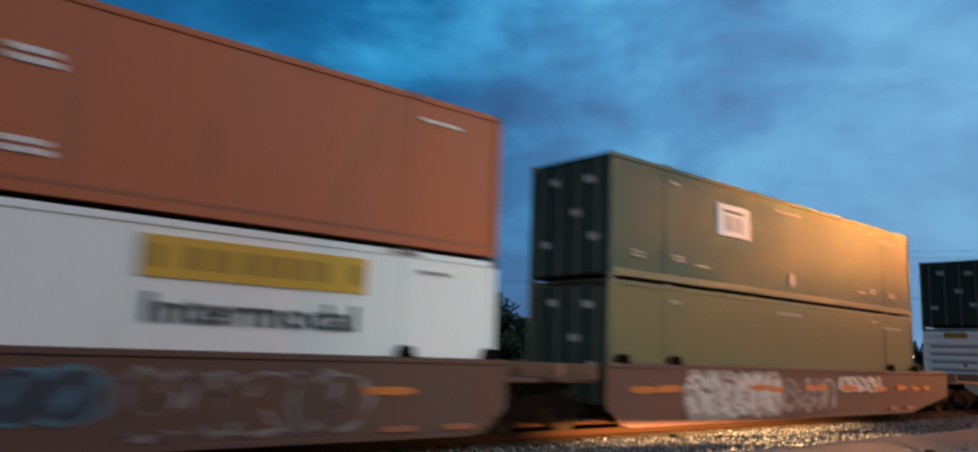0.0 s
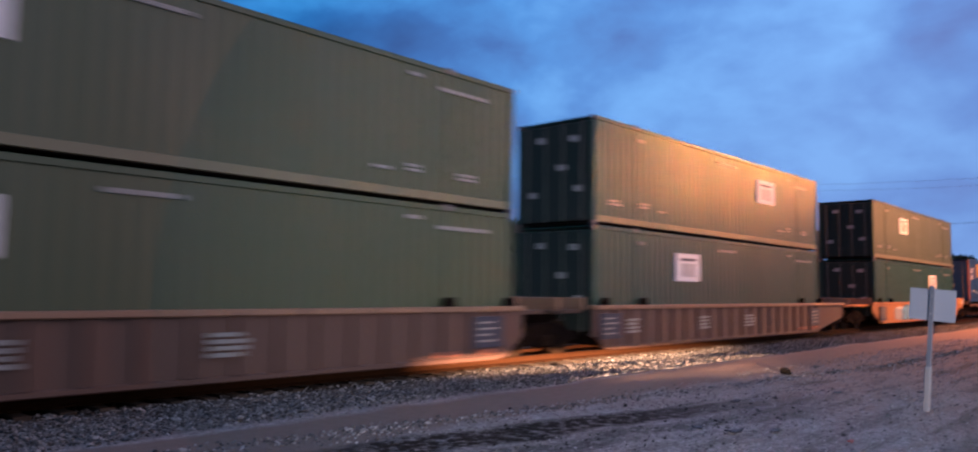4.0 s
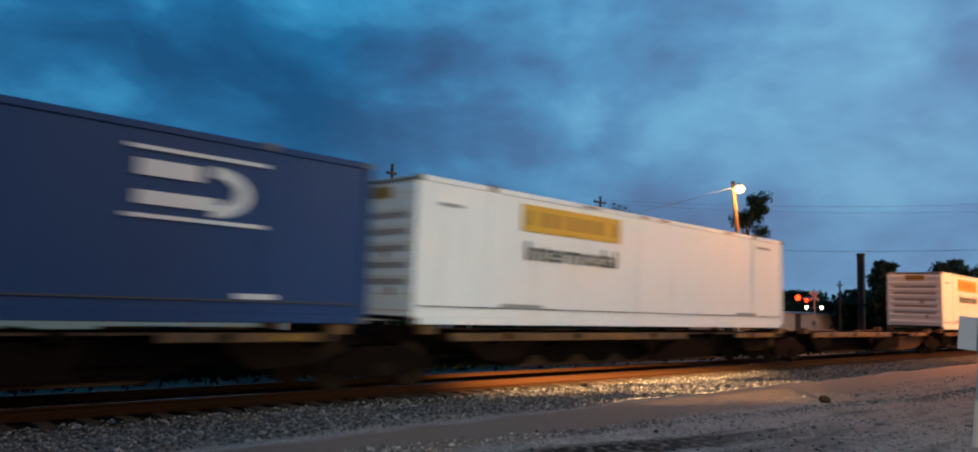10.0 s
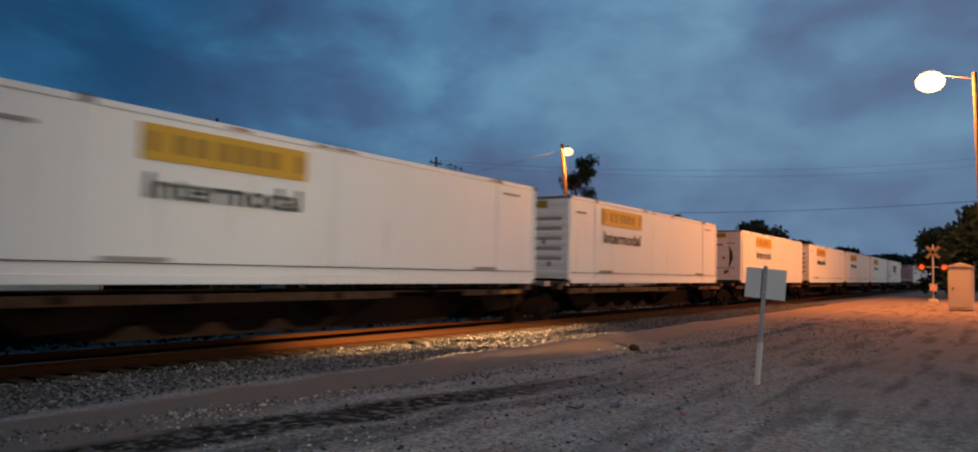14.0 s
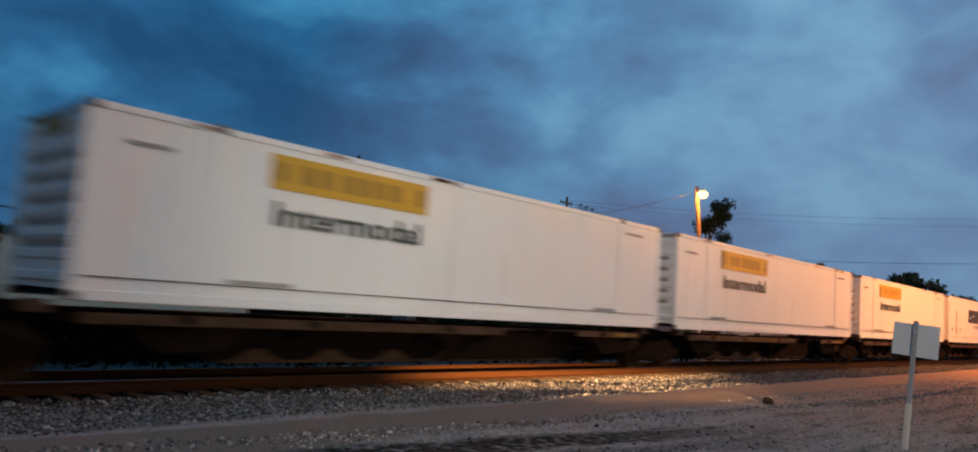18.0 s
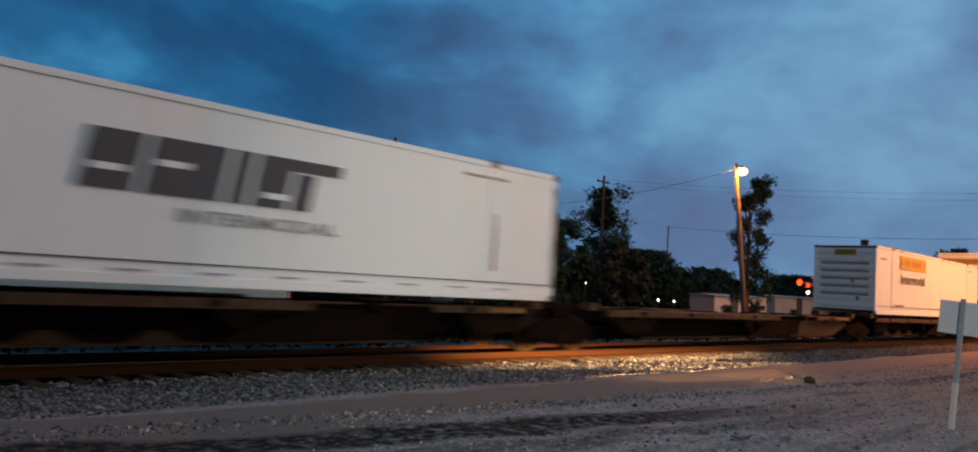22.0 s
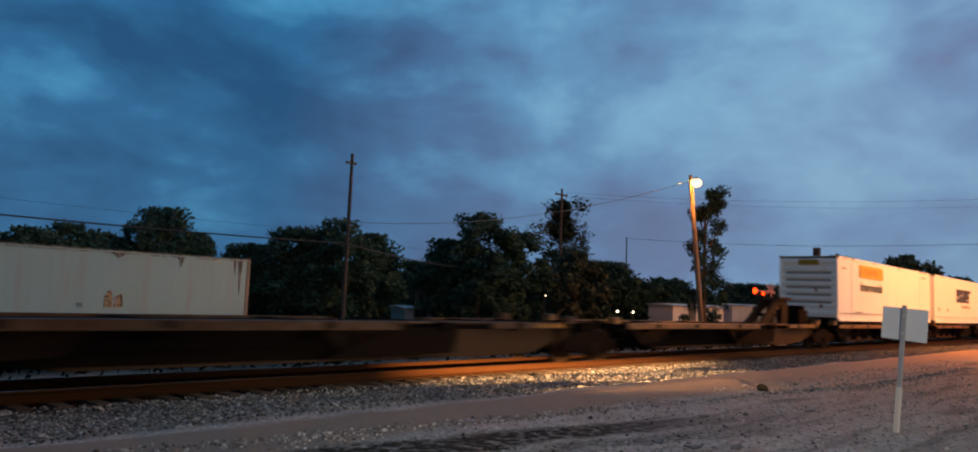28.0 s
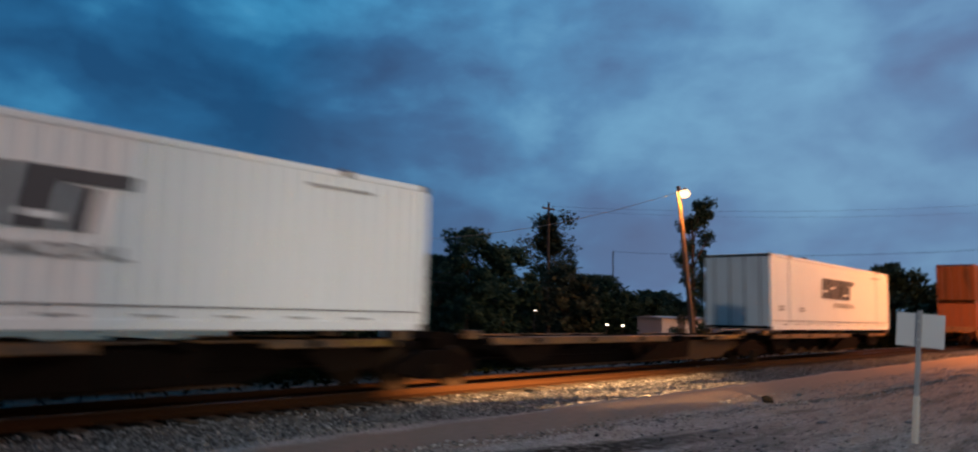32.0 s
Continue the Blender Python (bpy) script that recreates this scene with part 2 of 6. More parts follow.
RUST_STREAK = surface("rust_run_on_paint", (0.30, 0.17, 0.11), 0.7, 0, 0.5, 5, 30, 0.1, (0.70, 0.66, 0.62), (0.45, 0.6), True)
RUNS = surface("dark_rust_runs", (0.050, 0.022, 0.020), 0.8, 0, 0.5, 4, 30, 0.1, (0.13, 0.09, 0.08), (0.55, 0.75), True)
# grey of the painted rib-recess shade, and of real grime marks
GROOVE = surface("grey_groove_shade_and_dirt", (0.36, 0.35, 0.33), 0.85, 0, 0.4, 3, 30, 0.1)
RAIL_GREY = surface("grey_rail_paint", (0.34, 0.33, 0.31), 0.5, 0, 0.2, 2, 30, 0.1)
CAST = surface("corner_casting_steel", (0.16, 0.14, 0.13), 0.6, 0.3, 0.3, 8, 40, 0.2)
RUST = surface("red_oxide_steel", (0.098, 0.050, 0.033), 0.62, 0, 0.35, 1.6, 30, 0.25, (0.09, 0.045, 0.03), (0.5, 0.7), True)
BROWN = surface("brown_car_paint", (0.11, 0.046, 0.029), 0.6, 0, 0.35, 1.4, 30, 0.25, (0.08, 0.05, 0.04), (0.5, 0.7), True)
YELLOW_CAR = surface("faded_yellow_car_paint", (0.42, 0.17, 0.035), 0.55, 0, 0.3, 1.4, 30, 0.2, (0.18, 0.08, 0.04), (0.5, 0.68), True)
# near-black: shade below the cars is put into this colour, besides the grease
UNDER = surface("shaded_greasy_underframe", (0.0090, 0.0060, 0.0046), 0.8, 0, 0.4, 2.5, 30, 0.3, spec=0.02)
DECK = surface("worn_yellow_deck_edge", (0.046, 0.021, 0.008), 0.65, 0, 0.4, 2.0, 30, 0.25, (0.07, 0.04, 0.025), (0.45, 0.65), spec=0.2)
DECK_YELLOW = surface("faded_yellow_deck_edge", (0.15, 0.066, 0.014), 0.6, 0, 0.35, 2.0, 30, 0.25, (0.05, 0.03, 0.016), (0.48, 0.62))
# rust darkened the same way, for the shade below the decks
GUSSET = surface("shaded_rusty_gusset", (0.014, 0.008, 0.005), 0.75, 0, 0.4, 2.5, 30, 0.3, spec=0.05)
# lighter than the other underframe steel: beam light put into its rust
FLANGE = surface("lit_look_rust_steel", (0.055, 0.030, 0.015), 0.75, 0, 0.4, 2.5, 30, 0.3, (0.04, 0.025, 0.018), (0.5, 0.65), spec=0.1)
STRIPE = surface("worn_yellow_stripe", (0.30, 0.17, 0.03), 0.65, 0, 0.4, 3, 30, 0.2, (0.10, 0.05, 0.02), (0.45, 0.6), spec=0.2)
# lighter brown: lamplight on the trailer car's web put into the colour
WEB = surface("brown_web_steel", (0.030, 0.018, 0.012), 0.75, 0, 0.4, 2.5, 30, 0.3, spec=0.05)
WHEEL = surface("worn_wheel_steel", (0.024, 0.014, 0.008), 0.7, 0, 0.4, 6, 40, 0.2, spec=0.05)
RAIL = surface("rusty_rail_side", (0.027, 0.0092, 0.0018), 0.8, 0, 0.3, 4, 60, 0.3, spec=0.1)
RAIL_TOP = surface("polished_rail_head", (0.45, 0.42, 0.40), 0.22, 1.0, 0.2, 5, 60, 0.05)
TIE = surface("creosoted_tie_wood", (0.05, 0.038, 0.028), 0.85, 0, 0.4, 5, 50, 0.6, per_object=0.35, spec=0.15)
CHORD = surface("worn_tan_top_chord", (0.27, 0.15, 0.085), 0.6, 0, 0.25, 1.5, 30, 0.15, (0.13, 0.075, 0.05), (0.55, 0.7))
RAIL_OLIVE = surface("pale_olive_bottom_rail", (0.15, 0.145, 0.075), 0.45, 0, 0.15, 1.0, 30, 0.05, (0.12, 0.10, 0.06), (0.6, 0.8))
PANEL_DARK = surface("dark_blue_data_panel", (0.022, 0.028, 0.05), 0.5, 0, 0.2, 3, 30, 0.03)
CLOD = surface("wet_earth_clods", (0.022, 0.019, 0.017), 0.9, 0, 0.4, 9, 60, 0.4, spec=0.2)
YELLOW = surface("yellow_panel_paint", (0.62, 0.36, 0.02), 0.5, 0, 0.12, 2, 30, 0.04)
OCHRE = surface("worn_ochre_print", (0.34, 0.20, 0.02), 0.55, 0, 0.15, 3, 30, 0.03)
INK_GREEN = surface("dark_green_print", (0.035, 0.055, 0.05), 0.55, 0, 0.1, 4, 30, 0.0)
INK = surface("charcoal_print", (0.045, 0.045, 0.055), 0.5, 0, 0.15, 4, 30, 0.0)
INK_GREY = surface("grey_print", (0.33, 0.33, 0.32), 0.55, 0, 0.15, 4, 30, 0.0)
PRINT_PALE = surface("worn_white_print", (0.28, 0.28, 0.26), 0.5, 0, 0.3, 6, 40, 0.0)
STICKER = surface("white_sticker", (0.78, 0.77, 0.76), 0.5, 0, 0.06, 4, 30, 0.0)
REDPRINT = surface("faded_red_print", (0.45, 0.22, 0.20), 0.5, 0, 0.1, 4, 30, 0.0)
SPRAY_WHITE = surface("white_spray_paint", (0.50, 0.48, 0.47), 0.6, 0, 0.35, 2.5, 20, 0.05, (0.18, 0.10, 0.08), (0.55, 0.62))
SPRAY_PALE = surface("thin_pale_spray_paint", (0.28, 0.25, 0.235), 0.6, 0, 0.35, 2.5, 20, 0.05)
SPRAY_GREY = surface("grey_spray_paint", (0.24, 0.22, 0.21), 0.6, 0, 0.4, 3.0, 20, 0.05, (0.10, 0.055, 0.045), (0.48, 0.58))
SPRAY_BLUE = surface("sky_blue_spray_paint", (0.12, 0.38, 0.62), 0.55, 0, 0.25, 2.5, 20, 0.05, (0.30, 0.15, 0.05), (0.6, 0.66))
SPRAY_TEAL = surface("dull_teal_spray_paint", (0.06, 0.17, 0.24), 0.6, 0, 0.3, 2.5, 20, 0.05, (0.10, 0.06, 0.04), (0.5, 0.6))
TAN_PAINT = surface("tan_spray_paint", (0.26, 0.20, 0.10), 0.6, 0, 0.4, 6, 30, 0.05, (0.05, 0.05, 0.05), (0.5, 0.56))
SPRAY_DARK = surface("dark_blue_spray_paint", (0.03, 0.045, 0.10), 0.55, 0, 0.3, 2.5, 20, 0.05)
ORANGE_SPRAY = surface("orange_spray_paint", (0.55, 0.16, 0.02), 0.55, 0, 0.2, 2.5, 20, 0.05)
TYRE = surface("tyre_rubber", (0.012, 0.012, 0.012), 0.85, 0, 0.2, 6, 40, 0.2, spec=0.15)
RIM = surface("white_wheel_rim", (0.42, 0.41, 0.39), 0.45, 0, 0.15, 5, 30, 0.05)
CHASSIS = surface("red_chassis_paint", (0.060, 0.016, 0.013), 0.7, 0, 0.3, 2, 30, 0.15, spec=0.15)
BARK = surface("tree_bark", (0.06, 0.045, 0.035), 0.9, 0, 0.4, 6, 30, 0.7)
POLE_WOOD = surface("weathered_pole_wood", (0.13, 0.105, 0.085), 0.85, 0, 0.35, 4, 50, 0.5, streak=True)
POLE_DARK = surface("tarred_pole_wood", (0.035, 0.031, 0.030), 0.85, 0, 0.35, 4, 50, 0.5, streak=True)
GALV = surface("galvanised_steel", (0.46, 0.48, 0.50), 0.42, 0.6, 0.15, 6, 50, 0.08)
POST_STEEL = surface("dull_post_steel", (0.22, 0.24, 0.27), 0.55, 0.2, 0.2, 6, 50, 0.1)
# pale grey for the sign post's painted gleam, and for small car print
GLEAM_AND_PRINT = surface("pale_gleam_and_print", (0.36, 0.355, 0.34), 0.6, 0, 0.15, 6, 50, 0.1, (0.4, 0.34, 0.26), (0.55, 0.75))
SIGN_BACK = surface("sign_back_aluminium", (0.52, 0.56, 0.60), 0.5, 0.35, 0.08, 3, 40, 0.03)
CABINET = surface("signal_cabinet_paint", (0.62, 0.60, 0.57), 0.5, 0, 0.1, 1, 30, 0.05)
WIRE_PALE = surface("bare_twisted_wire", (0.20, 0.19, 0.175), 0.5, 0, 0.1, 3, 20, 0.0)
CABLE = surface("black_cable", (0.02, 0.02, 0.022), 0.6, 0, 0.1, 3, 20, 0.0)
RUBBER = surface("matt_black_rubber", (0.004, 0.004, 0.004), 0.9, 0, 0.2, 5, 40, 0.2, spec=0.1)
BLACK = surface("black_plastic", (0.015, 0.015, 0.016), 0.5, 0, 0.2, 5, 40, 0.2)
RED_SCRAP = surface("red_plastic", (0.40, 0.06, 0.04), 0.5, 0, 0.2, 6, 40, 0.05)
BRICK = surface("dark_brick_stack", (0.05, 0.04, 0.037), 0.85, 0, 0.3, 4, 40, 0.4)
WALL = surface("pale_metal_siding", (0.50, 0.50, 0.49), 0.6, 0, 0.12, 0.5, 20, 0.05, streak=True)
ROOFING = surface("dark_roofing", (0.07, 0.065, 0.065), 0.8, 0, 0.25, 2, 30, 0.2)
GLOW = glowing("sodium_lamp_glow", (1.0, 0.60, 0.27), 4.0)
GLOW_NEAR = glowing("bright_sodium_glow", (1.0, 0.66, 0.30), 5.0)
GLOW_RED = glowing("red_flasher_glow", (1.0, 0.035, 0.008), 7.0)
GLOW_WHITE = glowing("white_lamp_glow", (1.0, 0.86, 0.72), 9.0)


def leaf_material(name, a, b):
    mat = bpy.data.materials.new(name)
    mat.use_nodes = True
    n, l = nodes_of(mat.node_tree)
    out, sh = n.new("ShaderNodeOutputMaterial"), n.new("ShaderNodeBsdfPrincipled")
    geo, r = n.new("ShaderNodeNewGeometry"), n.new("ShaderNodeMix")
    r.data_type = "RGBA"
    r.inputs[6].default_value, r.inputs[7].default_value = (*a, 1), (*b, 1)
    l.new(geo.outputs["Random Per Island"], r.inputs[0])
    l.new(r.outputs[2], sh.inputs["Base Color"])
    sh.inputs["Roughness"].default_value = 0.8
    sh.inputs["Specular IOR Level"].default_value = 0.0
    l.new(sh.outputs[0], out.inputs[0])
    return mat


def stone_material(name, dark, light):
    """Broken stone: each piece its own grey, most of them dull."""
    mat = leaf_material(name, dark, light)
    n, l = mat.node_tree.nodes, mat.node_tree.links
    geo = next(q for q in n if q.type == "NEW_GEOMETRY")
    blend = next(q for q in n if q.type == "MIX")
    sh = next(q for q in n if q.type == "BSDF_PRINCIPLED")
    k = n.new("ShaderNodeMath")
    k.operation = "POWER"
    k.inputs[1].default_value = 2.0
    l.new(geo.outputs["Random Per Island"], k.inputs[0])
    l.new(k.outputs[0], blend.inputs[0])
    grain, b = n.new("ShaderNodeTexNoise"), n.new("ShaderNodeBump")
    grain.inputs["Scale"].default_value, grain.inputs["Detail"].default_value = 70.0, 4.0
    b.inputs["Strength"].default_value, b.inputs["Distance"].default_value = 0.4, 0.01
    l.new(grain.outputs[0], b.inputs["Height"])
    l.new(b.outputs[0], sh.inputs["Normal"])
    return mat


STONE = stone_material("crushed_limestone", (0.055, 0.051, 0.048), (0.36, 0.34, 0.32))
LOT_STONE = stone_material("grey_lot_gravel", (0.09, 0.083, 0.076), (0.46, 0.43, 0.40))
CHIP = stone_material("pale_stone_chips", (0.16, 0.15, 0.14), (0.58, 0.55, 0.52))
LEAF = leaf_material("dark_green_leaves", (0.015, 0.036, 0.028), (0.038, 0.070, 0.054))
# far darker than the tree leaves: shade seen below the cars, in colour
BRUSH = leaf_material("shade_black_brush_leaves", (0.002, 0.003, 0.0015), (0.005, 0.007, 0.003))
NEEDLE = leaf_material("dull_green_needles", (0.026, 0.035, 0.024), (0.055, 0.066, 0.046))


def ground_material():
    mat = bpy.data.materials.new("gravel_lot_earth")
    mat.use_nodes = True
    n, l = nodes_of(mat.node_tree)
    out, sh = n.new("ShaderNodeOutputMaterial"), n.new("ShaderNodeBsdfPrincipled")
    l.new(sh.outputs[0], out.inputs[0])
    co, sep = n.new("ShaderNodeTexCoord"), n.new("ShaderNodeSeparateXYZ")
    l.new(co.outputs["Object"], sep.inputs[0])

    def noise_at(s, d, rough=0.6):
        k = n.new("ShaderNodeTexNoise")
        k.inputs["Scale"].default_value, k.inputs["Detail"].default_value, k.inputs["Roughness"].default_value = s, d, rough
        l.new(co.outputs["Object"], k.inputs["Vector"])
        return k.outputs[0]

    def m(op, a, b, clamp=False):
        k = n.new("ShaderNodeMath")
        k.operation, k.use_clamp = op, clamp
        for i, v in enumerate((a, b)):
            if isinstance(v, (int, float)):
                k.inputs[i].default_value = v
            else:
                l.new(v, k.inputs[i])
        return k.outputs[0]

    def mix(fac, a, b):
        k = n.new("ShaderNodeMix")
        k.data_type = "RGBA"
        for i, v in ((0, fac), (6, a), (7, b)):
            if isinstance(v, tuple):
                k.inputs[i].default_value = (*v, 1)
            else:
                l.new(v, k.inputs[i])
        return k.outputs[2]

    wob = noise_at(0.35, 5.0)
    edge = m("ADD", sep.outputs[1], m("MULTIPLY", m("SUBTRACT", wob, 0.5), 1.6))

    def band(at, width, soft):
        """1 within width of the line at, 0 outside."""
        d = m("ABSOLUTE", m("SUBTRACT", edge, at), 0)
        return m("DIVIDE", m("SUBTRACT", width + soft, d), soft, True)

    fine, mid, big = noise_at(38, 6.0, 0.7), noise_at(7, 5.0), noise_at(0.8, 4.0)
    vor = n.new("ShaderNodeTexVoronoi")
    vor.inputs["Scale"].default_value = 26
    l.new(co.outputs["Object"], vor.inputs["Vector"])
    peb = n.new("ShaderNodeMix")
    peb.data_type = "RGBA"
    l.new(m("MULTIPLY", vor.outputs["Color"], 1.0), peb.inputs[0])
    peb.inputs[6].default_value, peb.inputs[7].default_value = (0.13, 0.122, 0.115, 1), (0.62, 0.585, 0.55, 1)
    gravel = mix(m("MULTIPLY", fine, 0.55), peb.outputs[2], (0.22, 0.205, 0.192))
    gravel = mix(m("MULTIPLY", m("SUBTRACT", big, 0.45), 2.2, True), gravel, (0.20, 0.178, 0.163))
    dirt = mix(mid, (0.19, 0.150, 0.126), (0.285, 0.226, 0.190))
    dark = mix(fine, (0.022, 0.019, 0.016), (0.055, 0.047, 0.040))
    col = mix(band(7.35, 0.75, 0.25), gravel, dirt)
    long = n.new("ShaderNodeMapping")
    long.inputs["Scale"].default_value = (0.22, 1.5, 1)
    l.new(co.outputs["Object"], long.inputs[0])
    drag = n.new("ShaderNodeTexNoise")
    drag.inputs["Scale"].default_value, drag.inputs["Detail"].default_value = 1.6, 6.0
    l.new(long.outputs[0], drag.inputs["Vector"])
    streak = m("MULTIPLY", m("SUBTRACT", drag.outputs[0], 0.5), 7.0, True)
    pale = m("MULTIPLY", m("SUBTRACT", 0.46, drag.outputs[0]), 6.0, True)
    col = mix(m("MULTIPLY", pale, 0.5), col, dirt)
    lot = m("SUBTRACT", 1.0, m("MULTIPLY", m("SUBTRACT", sep.outputs[1], 5.9), 3.0, True))
    near = m("SUBTRACT", 1.0, m("MULTIPLY", m("SUBTRACT", sep.outputs[0], 8.5), 0.22, True))
    # paler dirt to the right, the street lamp's warm light put into its red
    worn = m("MULTIPLY", m("MULTIPLY", m("SUBTRACT", sep.outputs[0], 9.0), 0.09, True), m("SUBTRACT", 1.0, m("MULTIPLY", m("SUBTRACT", sep.outputs[1], 8.4), 2.0, True)))
    lamp_warmed_dirt = mix(mid, (0.30, 0.19, 0.135), (0.48, 0.32, 0.22))
    col = mix(m("MULTIPLY", worn, m("ADD", m("MULTIPLY", fine, 0.5), 0.5)), col, lamp_warmed_dirt)
    col = mix(m("MULTIPLY", m("MULTIPLY", streak, lot), 0.45), col, dark)
    tilted = m("ADD", edge, m("MULTIPLY", sep.outputs[0], 0.21))

    def slanted_band(at, width, soft):
        d = m("ABSOLUTE", m("SUBTRACT", tilted, at), 0)
        return m("DIVIDE", m("SUBTRACT", width + soft, d), soft, True)
    col = mix(m("MULTIPLY", m("MULTIPLY", near, m("MAXIMUM", slanted_band(7.2, 0.30, 0.20), m("MULTIPLY", slanted_band(6.35, 0.12, 0.22), 0.6))), m("MULTIPLY", m("SUBTRACT", mid, 0.25), 3.5, True)), col, dark)
    # grass beyond the track kept near-black, shade included in its colour
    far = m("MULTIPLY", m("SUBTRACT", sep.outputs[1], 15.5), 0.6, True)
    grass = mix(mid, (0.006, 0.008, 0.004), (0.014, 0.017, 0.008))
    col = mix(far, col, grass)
    # trackbed darkened in a band: the train's shade put into the colour
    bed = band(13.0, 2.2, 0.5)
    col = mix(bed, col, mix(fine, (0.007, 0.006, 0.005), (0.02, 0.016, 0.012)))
    crushed = mix(m("MULTIPLY", vor.outputs["Color"], 1.0), (0.05, 0.047, 0.044), (0.24, 0.225, 0.21))
    col = mix(m("MULTIPLY", band(10.0, 1.15, 0.45), 0.8), col, crushed)
    l.new(col, sh.inputs["Base Color"])
    sh.inputs["Roughness"].default_value = 0.9
    sh.inputs["Specular IOR Level"].default_value = 0.0
    b = n.new("ShaderNodeBump")
    b.inputs["Strength"].default_value, b.inputs["Distance"].default_value = 0.7, 0.03
    l.new(m("ADD", m("MULTIPLY", vor.outputs["Distance"], -0.8), fine), b.inputs["Height"])
    l.new(b.outputs[0], sh.inputs["Normal"])
    return mat


GROUND = ground_material()


# ---- mesh helpers ----
def box(bm, x0, x1, y0, y1, z0, z1):
    v = [bm.verts.new(p) for p in ((x0, y0, z0), (x1, y0, z0), (x1, y1, z0), (x0, y1, z0), (x0, y0, z1), (x1, y0, z1), (x1, y1, z1), (x0, y1, z1))]
    for f in ((0, 3, 2, 1), (4, 5, 6, 7), (0, 1, 5, 4), (1, 2, 6, 5), (2, 3, 7, 6), (3, 0, 4, 7)):
        bm.faces.new([v[i] for i in f])
    return bm


def chamfered(bm, x0, x1, y0, y1, z0, z1, c=0.015):
    """A box with its long edges cut back."""
    start = len(bm.verts)
    box(bm, x0, x1, y0, y1, z0, z1)
    bm.verts.ensure_lookup_table()
    mine = set(bm.verts[start:])
    bmesh.ops.bevel(bm, geom=[e for e in bm.edges if e.verts[0] in mine and e.verts[1] in mine], offset=c, segments=1, affect="EDGES", profile=0.5)
    return bm


def extruded(bm, outline, axis, a, b):
    """A closed outline of 2D points drawn out along an axis from a to b."""
    def place(p, h):
        q = list(p)
        q.insert(axis, h)
        return q
    lo = [bm.verts.new(place(p, a)) for p in outline]
    hi = [bm.verts.new(place(p, b)) for p in outline]
    k = len(outline)
    bm.faces.new(lo[::-1])
    bm.faces.new(hi)
    for i in range(k):
        bm.faces.new((lo[i], lo[(i + 1) % k], hi[(i + 1) % k], hi[i]))
    bmesh.ops.recalc_face_normals(bm, faces=bm.faces)
    return bm


def tube(bm, p, q, r0, r1=None, sides=10):
    p, q = Vector(p), Vector(q)
    r1 = r0 if r1 is None else r1
    turn = (q - p).to_track_quat("Z", "Y").to_matrix()
    rings = []
    for c, r in ((p, r0), (q, r1)):
        rings.append([bm.verts.new(c + turn @ Vector((r * math.cos(2 * math.pi * i / sides), r * math.sin(2 * math.pi * i / sides), 0))) for i in range(sides)])
    for i in range(sides):
        j = (i + 1) % sides
        bm.faces.new((rings[0][i], rings[0][j], rings[1][j], rings[1][i]))
    bm.faces.new(rings[0][::-1])
    bm.faces.new(rings[1])
    return bm


def mesh_of(name, bm):
    me = bpy.data.meshes.new(name)
    bm.to_mesh(me)
    bm.free()
    return me


def part(name, shape, material, parent, label="", at=None):
    me = shape if isinstance(shape, bpy.types.Mesh) else mesh_of(name, shape)
    if not me.materials:
        me.materials.append(material)
    ob = new(name, me)
    ob.parent = parent
    if at:
        ob.location = at
    return tagged(ob, label) if label else ob


def thing(name, label, category, group="", kind="", at=(0, 0, 0)):
    ob = tagged(new(name), label, category, group, kind)
    ob.location = at
    return ob


def solid(name, shape, material, label, category, group="", kind="", at=(0, 0, 0)):
    me = shape if isinstance(shape, bpy.types.Mesh) else mesh_of(name, shape)
    if not me.materials:
        me.materials.append(material)
    ob = tagged(new(name, me), label, category, group, kind)
    ob.location = at
    return ob


MESHES = {}


def kept(key, make):
    """One mesh for all alike parts of a material."""
    if key not in MESHES:
        MESHES[key] = mesh_of(key[0], make(bmesh.new()))
    return MESHES[key]


def lettering(text, width, height, key):
    """Flat letters as a mesh in the x-z plane, facing -y."""
    if key not in MESHES:
        cu = bpy.data.curves.new("letters", "FONT")
        cu.body, cu.extrude, cu.offset = text, 0.004, 0.022
        ob = new("letters", cu)
        bpy.context.view_layer.update()
        me = bpy.data.meshes.new_from_object(ob.evaluated_get(bpy.context.evaluated_depsgraph_get()))
        bpy.data.objects.remove(ob)
        co = np.zeros(len(me.vertices) * 3)
        me.vertices.foreach_get("co", co)
        co = co.reshape(-1, 3)
        lo, hi = co.min(0), co.max(0)
        s = (co - lo) / np.maximum(hi - lo, 1e-6)
        out = np.stack([s[:, 0] * width, -s[:, 2] * 0.006, s[:, 1] * height], 1)
        me.vertices.foreach_set("co", out.ravel())
        me.materials.clear()
        MESHES[key] = me
    return MESHES[key]


# ---- the setting: ground, track, ballast ----
TRACK_Y = 12.83      # middle of the track
SIDE_Y = 11.535       # near side of the boxes
RAIL_Z = 0.05        # top of the rails
SPEED = 14.51


def lie(x, y):
    """Height of the ground."""
    dip = -0.17 * min(1.0, max(0.0, (y - 8.0) / 2.6)) + 0.10 * min(1.0, max(0.0, (y - 16.0) / 6.0))
    return dip + 0.035 * (noise.noise(Vector((x * 0.35, y * 0.6, 0.0)))) * (1 if abs(y) < 40 else 0)


